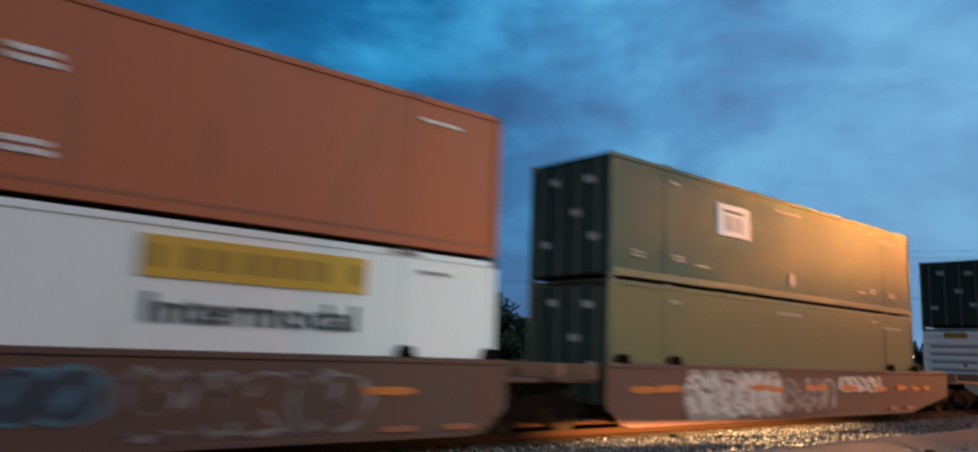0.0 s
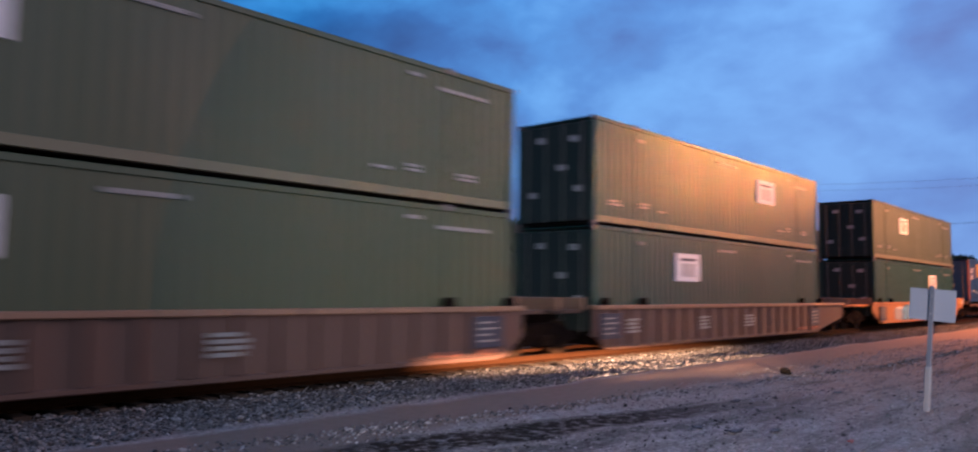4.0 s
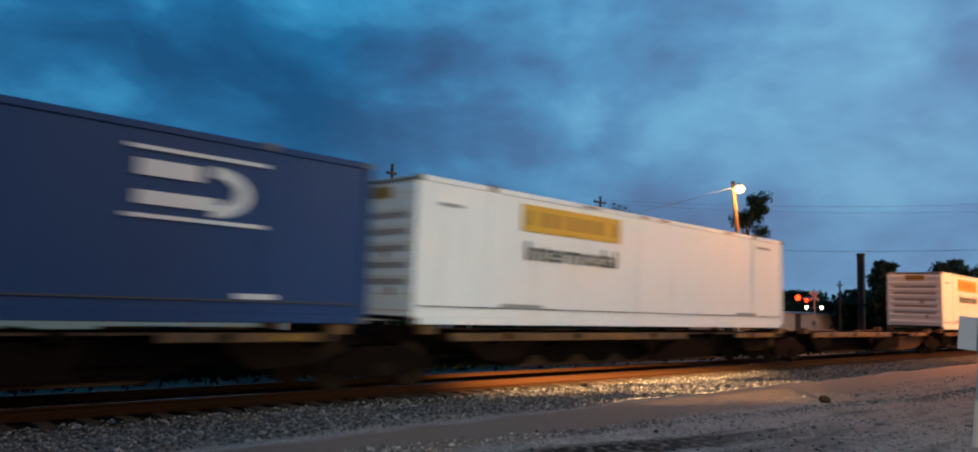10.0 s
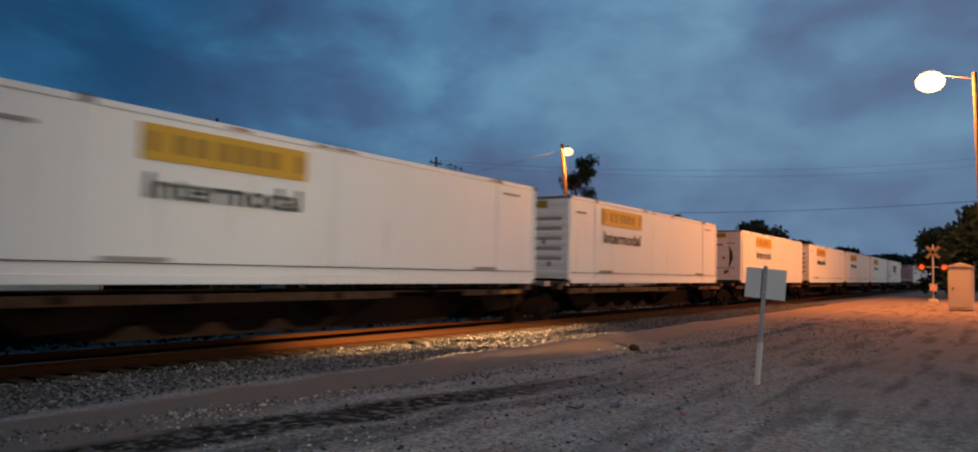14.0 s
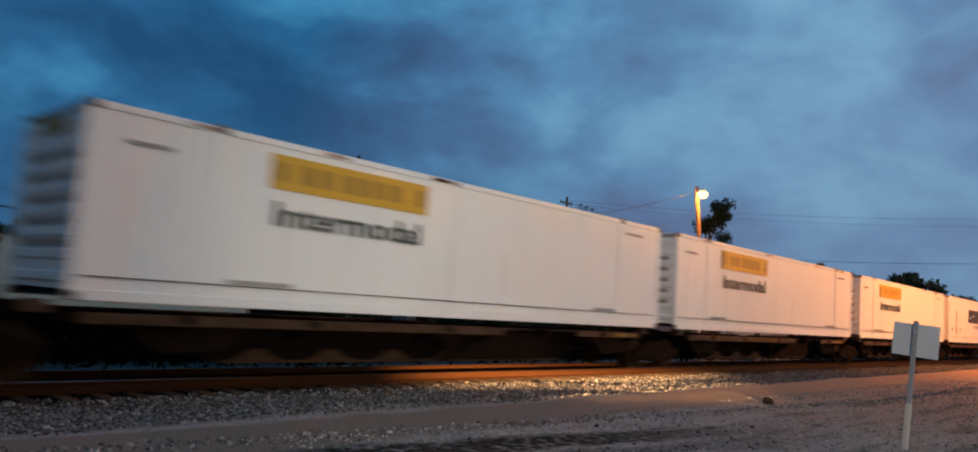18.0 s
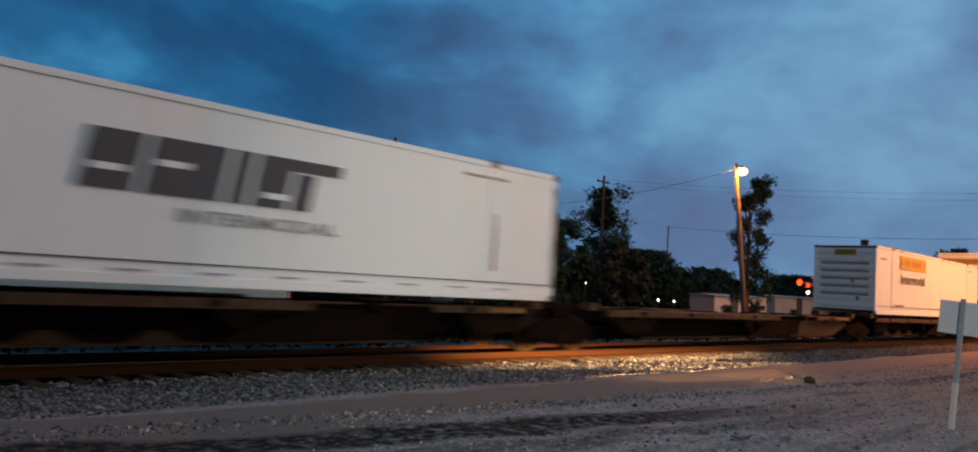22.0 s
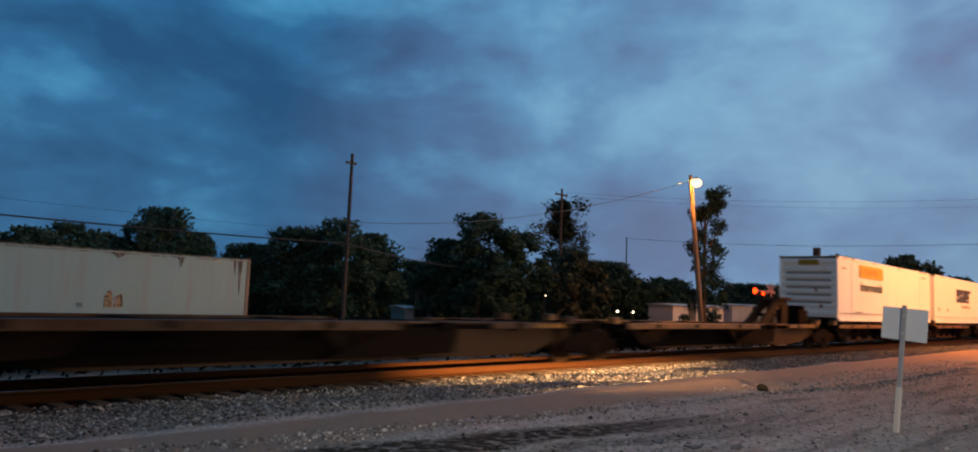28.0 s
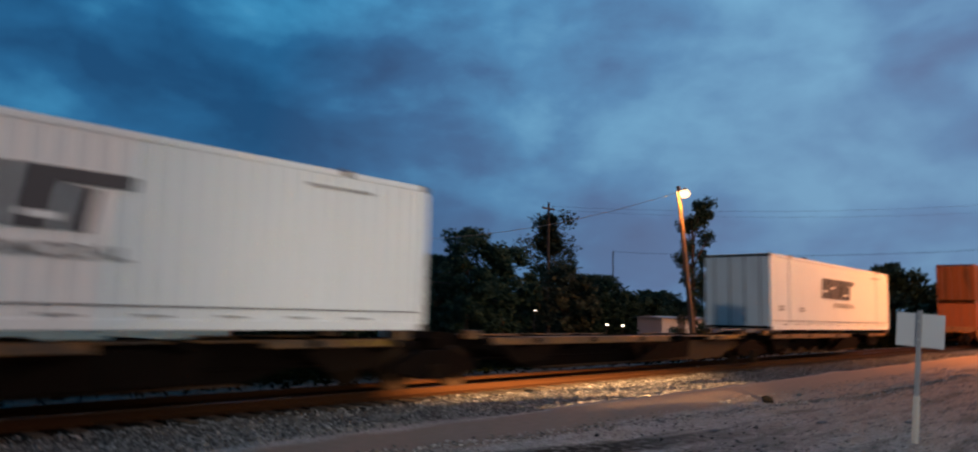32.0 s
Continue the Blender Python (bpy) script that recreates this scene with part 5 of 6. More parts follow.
def blue_box(first):
    if first:
        ob = freight_box("intermodal_container", "blue container with rusty orange corner posts", BLUE, "doors", RUST_POST, 0.004)
        card = sign(ob, "logo_panel", 2.5, 4.25, 1.72, 2.60, YELLOW, label="yellow logo panel with blue shapes")
        part("logo_block", box(bmesh.new(), 3.2, 3.95, -0.016, 0, 1.86, 2.2), BLUE, card)
        part("logo_block", box(bmesh.new(), 2.65, 3.05, -0.016, 0, 1.82, 1.94), OCHRE, card)
        part("logo_block", box(bmesh.new(), 2.65, 3.2, -0.016, 0, 2.38, 2.5), OCHRE, card)
        sign(ob, "faded_band", 5.3, 11.0, 1.22, 1.90, BLUE_LIGHT, -0.026, "faint lighter blue band")
        marks = ((0.72, 1.95, 0.8, 0.34, 3), (0.66, 1.50, 0.85, 0.34, 3), (7.9, 2.42, 0.72, 0.3, 3), (1.0, 0.62, 0.6, 0.2, 1), (2.35, 0.52, 0.6, 0.22, 2), (13.2, 2.2, 0.7, 0.12, 1), (14.0, 0.5, 0.4, 0.2, 2))
    else:
        ob = freight_box("intermodal_container", "blue container with a white outline logo", BLUE, "doors", None, 0.004)
        bm = bmesh.new()
        box(bm, 11.8, 14.0, -0.012, 0.03, 2.50, 2.56)
        box(bm, 11.8, 14.0, -0.012, 0.03, 1.50, 1.56)
        box(bm, 11.95, 12.9, -0.012, 0.03, 2.12, 2.36)
        box(bm, 11.95, 13.2, -0.012, 0.03, 1.70, 1.90)
        part("logo_block", bm, STICKER, ob, "white outline logo")
        k = 12
        arc = [(13.1 + 0.62 * math.sin(math.pi * i / k), 2.0 + 0.40 * math.cos(math.pi * i / k)) for i in range(k + 1)]
        inner = [(13.1 + 0.40 * math.sin(math.pi * i / k), 2.0 + 0.22 * math.cos(math.pi * i / k)) for i in range(k, -1, -1)]
        part("logo_arc", extruded(bmesh.new(), arc + inner, 1, -0.012, 0.03), STICKER, ob)
        marks = ((0.4, 1.68, 0.8, 0.42, 3), (2.0, 2.3, 0.6, 0.2, 1), (7.9, 2.05, 0.65, 0.26, 2), (2.3, 0.32, 1.35, 0.16, 1), (13.6, 0.35, 0.8, 0.14, 1))
    for x, z, w, h, rows in marks:
        print_bars(ob, x, z, w, h, rows, STICKER, int(x * 3))
    part("seam", box(bmesh.new(), 0.2, L - 0.2, -0.005, 0.03, 0.33, 0.355), INK, ob)
    for y, z in ((0.9, 2.3), (0.9, 1.95), (0.9, 1.0)):
        part("small_print", box(bmesh.new(), 0.006, 0.03, y, y + 0.6, z, z + 0.2), INK_GREY, ob)
    return ob


def road_trailer():
    """A white road trailer on its wheels, tied down on a platform; origin on the deck."""
    ob = thing("road_trailer", "white road trailer on its wheels, on a flat car", "trailer", "containers on the train")
    z0, h = 1.12, 2.86
    part("side_wall", wavy_side(bmesh.new(), 0.1, L - 0.1, z0 + 0.14, z0 + h - 0.1, 0.03, 0.012, 1), WHITE, ob)
    part("side_wall", wavy_side(bmesh.new(), 0.1, L - 0.1, z0 + 0.14, z0 + h - 0.1, W - 0.03, 0.012, -1), WHITE, ob)
    part("roof", chamfered(bmesh.new(), 0.0, L, 0.0, W, z0 + h - 0.11, z0 + h, 0.03), WHITE, ob)
    part("floor", box(bmesh.new(), 0.0, L, 0.02, W - 0.02, z0, z0 + 0.15), WHITE, ob)
    part("front_wall", ribbed_end(bmesh.new(), 0.02, W - 0.02, z0 + 0.15, z0 + h - 0.1, 0.05, 7, 0.04), WHITE, ob)
    part("rear_wall", box(bmesh.new(), L - 0.05, L, 0.02, W - 0.02, z0 + 0.15, z0 + h - 0.1), WHITE, ob)
    for x in (0.0, L - 0.14):
        for y in (0.0, W - 0.1):
            part("corner_post", chamfered(bmesh.new(), x, x + 0.14, y, y + 0.1, z0, z0 + h, 0.02), WHITE, ob)
    for y in (0.55, W - 0.65):
        part("chassis_beam", box(bmesh.new(), 0.2, L - 0.3, y, y + 0.1, z0 - 0.34, z0), CHASSIS, ob)
    for x in (0.6, 2.0, 5.4, 8.0, 10.6, 13.2):
        part("cross_beam", box(bmesh.new(), x, x + 0.1, 0.05, W - 0.05, z0 - 0.14, z0), CHASSIS, ob)
    panel = sign(ob, "logo_panel", 9.8, 13.3, z0 + 1.98, z0 + 2.56, YELLOW, label="yellow logo panel with dark blocks")
    part("logo_block", bars(bmesh.new(), 10.1, z0 + 2.1, 2.9, 0.34, 1, -0.012, 4), OCHRE, panel)
    part("lettering", lettering("Intermodal", 3.15, 0.34, ("intermodal_t",)), INK_GREEN, ob, "dark green lettering", at=(9.92, -0.004, z0 + 1.40))
    print_bars(ob, 3.0, z0 + 0.3, 1.3, 0.12, 1, INK_GREY, 3)
    print_bars(ob, 13.6, z0 + 0.3, 1.2, 0.12, 1, INK_GREY, 4)
    part("end_plate", box(bmesh.new(), -0.01, 0.03, 0.3, 2.3, z0 + 2.2, z0 + 2.5), OCHRE, ob)
    # recess shade and road dirt between the ribs, painted as bars
    for i in range(1, 6):
        part("groove_dirt", box(bmesh.new(), 0.042, 0.054, 0.10, W - 0.10, z0 + 0.15 + i * 0.37 - 0.09, z0 + 0.15 + i * 0.37 + 0.05), GROOVE, ob)
    part("end_sill", box(bmesh.new(), -0.03, 0.04, 0.02, W - 0.02, z0 - 0.06, z0 + 0.145), UNDER, ob)
    part("seam", box(bmesh.new(), 0.145, L - 0.145, -0.004, 0.035, z0 + 0.315, z0 + 0.34), INK, ob)
    part("bottom_rail", chamfered(bmesh.new(), 0.145, L - 0.145, -0.014, 0.02, z0 - 0.01, z0 + 0.175, 0.008), WHITE, ob)
    for x, n in ((1.3, 0), (4.4, 2), (6.9, 1), (13.7, 3)):
        part("scuff", kept(("scuff", n), lambda b: extruded(b, [(0, 0.02), (0.18, 0.0), (0.50 + 0.1 * n, 0.015), (0.46 + 0.1 * n, 0.07), (0.1, 0.085)], 1, -0.004, 0.02)), RUST_STREAK, ob, at=(x, 0, z0 + h - 0.10))
    for x, z, w in ((1.1, 2.28, 0.8), (4.7, 2.36, 1.0), (14.2, 2.2, 0.7)):
        print_bars(ob, x, z0 + z, w, 0.10, 1, INK_GREY, int(x * 9))
    part("mudflap", chamfered(bmesh.new(), 1.72, 1.76, 0.12, 0.72, 0.14, 0.80, 0.008), OCHRE, ob, "dull yellow flap ahead of the wheels")
    for x in (3.05, 4.28):
        part("axle", tube(bmesh.new(), (x, 0.3, 0.5), (x, W - 0.3, 0.5), 0.07), UNDER, ob)
        for y in (0.06, W - 0.56):
            w = part("wheel", tube(bmesh.new(), (x, y, 0.5), (x, y + 0.5, 0.5), 0.50, sides=28), TYRE, ob)
            part("rim", tube(bmesh.new(), (x, y - 0.012, 0.5), (x, y + 0.1, 0.5), 0.31, 0.27, sides=24), RIM, w, "white wheel rim")
            part("hub", tube(bmesh.new(), (x, y - 0.05, 0.5), (x, y, 0.5), 0.10, 0.13, sides=14), CHASSIS, w)
            for i in range(8):
                q = i * math.pi / 4
                part("rim_hole", tube(bmesh.new(), (x + 0.205 * math.cos(q), y - 0.016, 0.5 + 0.205 * math.sin(q)), (x + 0.205 * math.cos(q), y, 0.5 + 0.205 * math.sin(q)), 0.032, sides=8), TYRE, w)
    for y in (0.5, W - 0.6):
        part("landing_leg", chamfered(bmesh.new(), 12.6, 12.75, y, y + 0.12, 0.1, z0, 0.01), CHASSIS, ob)
    part("hitch_stand", extruded(bmesh.new(), [(13.9, 0.0), (15.6, 0.0), (15.2, 0.95), (14.5, 0.95)], 1, W / 2 - 0.35, W / 2 + 0.35), UNDER, ob)
    part("tail_light_bar", box(bmesh.new(), 14.6, 15.9, 0.05, 0.12, 0.5, 0.95), RAIL_GREY, ob)
    return ob


build_train()


# ---- things beside the track ----
def street_lamp_wood(base, head):
    """Wooden pole with a short arm and a sodium lamp."""
    ob = thing("street_lamp", "wooden pole with a lit sodium lamp, behind the track", "street lamp", at=base)
    bx, by, bz = base
    top = Vector((head[0] - bx + 0.337, head[1] - by + 0.553, head[2] - bz + 0.45))
    part("pole", tube(bmesh.new(), (0, 0, -0.3), top, 0.15, 0.11, 12), POLE_WOOD, ob)
    hd = Vector((head[0] - bx, head[1] - by, head[2] - bz))
    part("arm", tube(bmesh.new(), top - Vector((0, 0, 0.35)), hd + Vector((0.05, 0.1, 0.1)), 0.03, 0.025, 8), GALV, ob)
    bm = bmesh.new()
    tube(bm, hd + Vector((0, 0, 0.05)), hd + Vector((0, 0, 0.26)), 0.20, 0.10, 14)
    part("lamp_head", bm, GALV, ob)
    bm = bmesh.new()
    bmesh.ops.create_uvsphere(bm, u_segments=16, v_segments=10, radius=0.29, matrix=Matrix.Translation(hd + Vector((0, 0, 0.24))) @ Matrix.Diagonal((1, 1, 0.8, 1)))
    for v in bm.verts:
        v.co.z -= 0.30
    part("bulb", bm, GLOW, ob, "glowing orange globe").visible_shadow = False
    return ob


street_lamp_wood((40.29, 19.95, 0.0), LAMP_BACK)


def street_lamp_tall(head, label):
    ob = thing("street_lamp", label, "street lamp", "tall street lamps", at=(head[0] + 0.52, head[1] - 2.28, 0.0))
    part("pole", tube(bmesh.new(), (0, 0, -0.3), (-0.1, 0.35, 11.95), 0.17, 0.11, 12), POLE_WOOD, ob)
    part("arm", tube(bmesh.new(), (-0.1, 0.35, 11.65), (-0.45, 2.0, 11.95), 0.035, 0.03, 8), GALV, ob)
    part("lamp_head", chamfered(bmesh.new(), -0.68, -0.28, 1.85, 2.65, 11.80, 11.98, 0.05), GALV, ob)
    bm = bmesh.new()
    bmesh.ops.create_uvsphere(bm, u_segments=16, v_segments=10, radius=0.62, matrix=Matrix.Translation((-0.48, 2.25, 11.6)) @ Matrix.Diagonal((1.0, 1.1, 0.85, 1)))
    part("bulb", bm, GLOW_NEAR, ob, "glowing orange globe").visible_shadow = False


street_lamp_tall(LAMP_NEAR, "tall pole with a bright sodium lamp beside the lot")
street_lamp_tall(LAMP_CROSSING, "tall pole with a bright sodium lamp beside the crossing")


def stand_in_light():
    """Unseen beam stand-in: flood lamp on a stand, two flaps leaving a level slit."""
    x, y, z = STAND_IN_LIGHT
    ob = thing("stand_in_light", "unseen stand-in lamp behind the camera, flaps shaping its low beam", "lamp", at=(x, y, 0.0))
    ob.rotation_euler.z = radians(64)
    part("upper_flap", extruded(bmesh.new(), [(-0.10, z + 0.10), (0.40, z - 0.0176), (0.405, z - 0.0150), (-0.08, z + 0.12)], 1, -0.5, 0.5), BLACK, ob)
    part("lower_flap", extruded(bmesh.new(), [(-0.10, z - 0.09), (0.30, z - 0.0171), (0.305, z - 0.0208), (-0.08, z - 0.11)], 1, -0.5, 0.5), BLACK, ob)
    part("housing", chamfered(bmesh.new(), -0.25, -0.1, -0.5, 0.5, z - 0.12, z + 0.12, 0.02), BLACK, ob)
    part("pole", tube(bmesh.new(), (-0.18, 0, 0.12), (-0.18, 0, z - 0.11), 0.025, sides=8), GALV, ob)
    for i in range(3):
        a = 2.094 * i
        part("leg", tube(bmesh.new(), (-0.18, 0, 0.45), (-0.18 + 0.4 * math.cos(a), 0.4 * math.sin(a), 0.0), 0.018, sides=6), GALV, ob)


stand_in_light()


def lot_sign():
    ob = thing("road_sign", "back of a small metal sign on a leaning post", "sign", at=(12.06, 2.84, 0.0))
    part("post", box(bmesh.new(), -0.02, 0.02, -0.026, 0.026, -0.25, 1.74), POST_STEEL, ob)
    part("plate", chamfered(bmesh.new(), 0.028, 0.032, -0.30, 0.30, 1.26, 1.70, 0.001), SIGN_BACK, ob, "bare metal back of the sign")
    for z in (1.36, 1.60):
        part("bolt", tube(bmesh.new(), (-0.04, 0, z), (0.04, 0, z), 0.012, sides=6), GALV, ob)
    # the post is one metal; this paler piece paints its lower gleam
    part("post_sleeve", chamfered(bmesh.new(), -0.03, 0.03, -0.036, 0.036, -0.1, 0.62, 0.008), GLEAM_AND_PRINT, ob, "pale lower piece of the post, its gleam put into the colour")
    ob.rotation_euler = (radians(4.4), 0, radians(-8))


lot_sign()


def litter():
    rnd = random.Random(3)
    bm = bmesh.new()
    bmesh.ops.create_icosphere(bm, subdivisions=2, radius=0.12)
    for v in bm.verts:
        v.co *= rnd.uniform(0.72, 1.1)
        v.co.z *= 0.75
    solid("rubber_lump", bm, RUBBER, "black lump of rubber lying on the dirt track", "debris", at=(15.45, 6.12, 0.07))
    for x, y, s in ((17.6, 6.3, 0.06), (14.5, 11.0, 0.10), (15.6, 10.6, 0.07), (9.0, 4.4, 0.035), (11.2, 3.1, 0.04), (6.6, 6.9, 0.03), (12.6, 3.6, 0.035), (7.9, 4.9, 0.03), (10.2, 4.1, 0.045)):
        v, f = stone_mesh(int(x * 10))
        me = bpy.data.meshes.new("stone")
        me.from_pydata((v * (s * 1.4, s, s * 0.8)).tolist(), [], f.tolist())
        solid("stone", me, STONE if s < 0.1 else BLACK, "loose stone lying on the ground" if s < 0.1 else "dark scrap lying on the ground", "debris", at=(x, y, lie(x, y) + s * 0.3))


litter()


def scrap(name, x, y, size, material, label, seed):
    """A bent flat piece lying on the lot."""
    rnd = random.Random(seed)
    k = 7
    pts = [(size * math.cos(6.283 * i / k) * rnd.uniform(0.6, 1.3), 0.5 * size * math.sin(6.283 * i / k) * rnd.uniform(0.6, 1.3)) for i in range(k)]
    bm = extruded(bmesh.new(), pts, 2, 0.0, 0.012)
    for v in bm.verts:
        v.co.z += 0.35 * abs(v.co.x) * rnd.uniform(0.6, 1.0)
    solid(name, bm, material, label, "debris", at=(x, y, lie(x, y) + 0.008)).rotation_euler.z = rnd.uniform(-0.6, 0.6)


scrap("red_scrap", 8.86, 2.84, 0.07, RED_SCRAP, "red scrap of plastic lying on the gravel", 1)
for x, y, size, seed in ((8.40, 3.96, 0.14, 2), (8.79, 3.65, 0.13, 3), (8.38, 4.38, 0.11, 4), (12.9, 4.3, 0.12, 5), (14.2, 3.4, 0.10, 6), (10.9, 5.1, 0.12, 7)):
    scrap("rubber_scrap", x, y, size, BLACK, "torn black rubber scrap lying on the gravel", seed)


def parked_box():
    """White box set down behind the track."""
    ob = thing("storage_container", "dirty white storage container behind the track, blued against warm light", "container", at=(6.95, 36.0, -0.07))
    n, h = 15.1, 3.22
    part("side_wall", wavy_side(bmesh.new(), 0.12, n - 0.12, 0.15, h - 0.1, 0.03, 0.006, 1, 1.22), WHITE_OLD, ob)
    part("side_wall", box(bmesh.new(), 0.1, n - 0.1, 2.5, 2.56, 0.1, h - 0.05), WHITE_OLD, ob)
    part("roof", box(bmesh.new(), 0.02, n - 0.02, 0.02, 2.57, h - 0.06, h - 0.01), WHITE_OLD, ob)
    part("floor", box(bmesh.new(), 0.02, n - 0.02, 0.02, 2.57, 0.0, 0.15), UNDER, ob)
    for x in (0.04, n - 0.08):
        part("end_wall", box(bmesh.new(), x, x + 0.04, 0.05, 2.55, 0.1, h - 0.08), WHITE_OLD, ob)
    for x in (0.0, n - 0.2):
        part("corner_post", chamfered(bmesh.new(), x, x + 0.2, -0.01, 0.12, 0.0, h, 0.02), CAST, ob)
    part("top_rail", chamfered(bmesh.new(), 0.2, n - 0.2, -0.005, 0.08, h - 0.12, h, 0.01), WHITE_OLD, ob)
    rnd = random.Random(31)
    x = 0.25
    while x < n - 0.6:      # mould run down from the roof's edge, in uneven tongues
        w, drop = rnd.uniform(0.3, 1.4), rnd.choice((0.02, 0.03, 0.04, 0.06)) * rnd.uniform(0.7, 1.3)
        pts = [(x, h - 0.11), (x + w, h - 0.11), (x + w * 0.8, h - 0.12 - drop * 0.6), (x + w * 0.55, h - 0.12 - drop), (x + w * 0.3, h - 0.12 - drop * 0.7)]
        part("mould_stain", extruded(bmesh.new(), pts, 1, -0.007, 0.02), STAIN, ob)
        x += w * rnd.uniform(0.8, 1.5)
    for x, w, d in ((8.0, 0.8, 0.26), (11.2, 0.34, 0.50), (14.40, 0.24, 1.7), (14.15, 0.15, 0.7), (3.1, 0.5, 0.5)):
        part("mould_stain", extruded(bmesh.new(), [(x, h - 0.1), (x + w, h - 0.1), (x + w * 0.7, h - 0.1 - 0.6 * d), (x + w * 0.5, h - 0.1 - d), (x + w * 0.3, h - 0.1 - 0.5 * d)], 1, -0.009, 0.02), STAIN, ob)
    part("roof_edge", chamfered(bmesh.new(), 0.2, n - 0.2, -0.012, 0.02, h - 0.055, h + 0.006, 0.004), STAIN, ob)
    for x, w, z0, z1, lean, paint in ((7.9, 0.16, 0.62, 1.22, 0.05, TAN_PAINT), (8.08, 0.22, 0.60, 1.42, -0.04, TAN_PAINT), (8.33, 0.14, 0.62, 1.18, 0.08, SPRAY_GREY), (8.5, 0.20, 0.60, 1.26, 0.03, TAN_PAINT), (8.64, 0.12, 0.70, 1.20, -0.05, PANEL_DARK), (6.75, 0.26, 0.62, 0.84, 0.03, SPRAY_TEAL)):
        h = z1 - z0
        part("graffiti", extruded(bmesh.new(), [(x, z0 + 0.06), (x + w * 0.6, z0), (x + w, z0 + 0.1 * h), (x + w * 0.9 + lean, z1 - 0.12 * h), (x + w * 0.5 + lean, z1), (x + lean - 0.03, z1 - 0.1 * h), (x + 0.04, z0 + 0.5 * h)], 1, -0.006, 0.02), paint, ob)
    return ob


parked_box()
second = thing("storage_container", "weathered pale storage container beside a longer one", "container", at=(-9.5, 40.0, -0.07))
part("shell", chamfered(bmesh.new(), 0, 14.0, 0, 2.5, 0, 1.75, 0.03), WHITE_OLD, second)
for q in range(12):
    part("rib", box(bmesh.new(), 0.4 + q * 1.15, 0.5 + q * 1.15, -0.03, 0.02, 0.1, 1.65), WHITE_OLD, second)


def at(az, dist):
    return dist * math.sin(radians(az)), dist * math.cos(radians(az))


def rise(el, dist):
    return 1.6 + dist * math.tan(radians(el))


def utility_pole(x, y, top, label, arm=True):
    ob = thing("utility_pole", label, "utility pole", "utility poles", at=(x, y, 0.0))
    part("pole", tube(bmesh.new(), (0, 0, -0.3), (0.05, 0, top), 0.14, 0.085, 12), POLE_DARK, ob)
    if arm:
        part("crossarm", chamfered(bmesh.new(), -0.75, 0.75, -0.06, 0.06, top - 0.55, top - 0.42, 0.01), POLE_DARK, ob)
        for q in (-0.65, 0.0, 0.65):
            part("insulator", tube(bmesh.new(), (q, 0, top - 0.42), (q, 0, top - 0.28), 0.035, 0.02, 8), BLACK, ob)
    return ob


utility_pole(27.2, 34.8, 9.45, "weathered utility pole standing before dark trees", False)
part("crossarm", chamfered(bmesh.new(), -0.35, 0.35, -0.05, 0.05, 8.85, 8.97, 0.01), POLE_DARK, bpy.data.objects["utility_pole"])
utility_pole(48.3, 35.9, 10.3, "utility pole with a crossarm above the trees")
utility_pole(*at(69.5, 92), 5.6, "short utility pole far behind the crossing")


def cable(name, p, q, sag, radius, label, paint=None):
    cu = bmesh.new()
    p, q = Vector(p), Vector(q)
    k = 14
    pts = [p.lerp(q, i / k) - Vector((0, 0, sag * 4 * (i / k) * (1 - i / k))) for i in range(k + 1)]
    side = (q - p).cross(Vector((0, 0, 1))).normalized()
    rings = [[cu.verts.new(c + side * radius * math.cos(a) + Vector((0, 0, radius * math.sin(a)))) for a in (0, 1.571, 3.142, 4.712)] for c in pts]
    for r0, r1 in zip(rings, rings[1:]):
        for i in range(4):
            cu.faces.new((r0[i], r0[(i + 1) % 4], r1[(i + 1) % 4], r1[i]))
    solid(name, cu, paint or CABLE, label, "cable", "overhead cables")


cable("overhead_cable", (-18, 34.8, 4.9), (27.2, 34.8, 4.36), 0.42, 0.035, "thick black cable sagging between poles")
cable("overhead_cable", (27.2, 34.8, 4.36), (48.3, 35.9, 4.3), 0.75, 0.035, "thick black cable sagging between poles")
cable("overhead_cable", (-18, 34.8, 5.9), (27.2, 34.8, 4.95), 0.5, 0.006, "thin black wire between poles")
cable("overhead_cable", (27.2, 34.8, 4.95), (48.3, 35.9, 5.6), 0.8, 0.006, "thin black wire between poles")
cable("overhead_cable", (39.85, 20.6, 8.62), (27.2, 34.8, 5.6), 0.9, 0.014, "twisted wire from the street lamp to a pole", WIRE_PALE)
utility_pole(*at(58, 120), 11.7, "utility pole far behind the trees", False)
utility_pole(*at(96, 95), 15.2, "tall utility pole far beyond the crossing", False)
cable("overhead_cable", (*at(58, 120), 11.6), (*at(96, 95), 10.5), 1.5, 0.022, "thin black wire over the crossing")
cable("overhead_cable", (48.3, 35.9, 10.0), (*at(96, 95), 15.1), 1.6, 0.008, "thin black wire over the crossing")
cable("overhead_cable", (48.9, 35.9, 9.8), (*at(96, 95), 14.4), 1.7, 0.007, "thin black wire over the crossing")


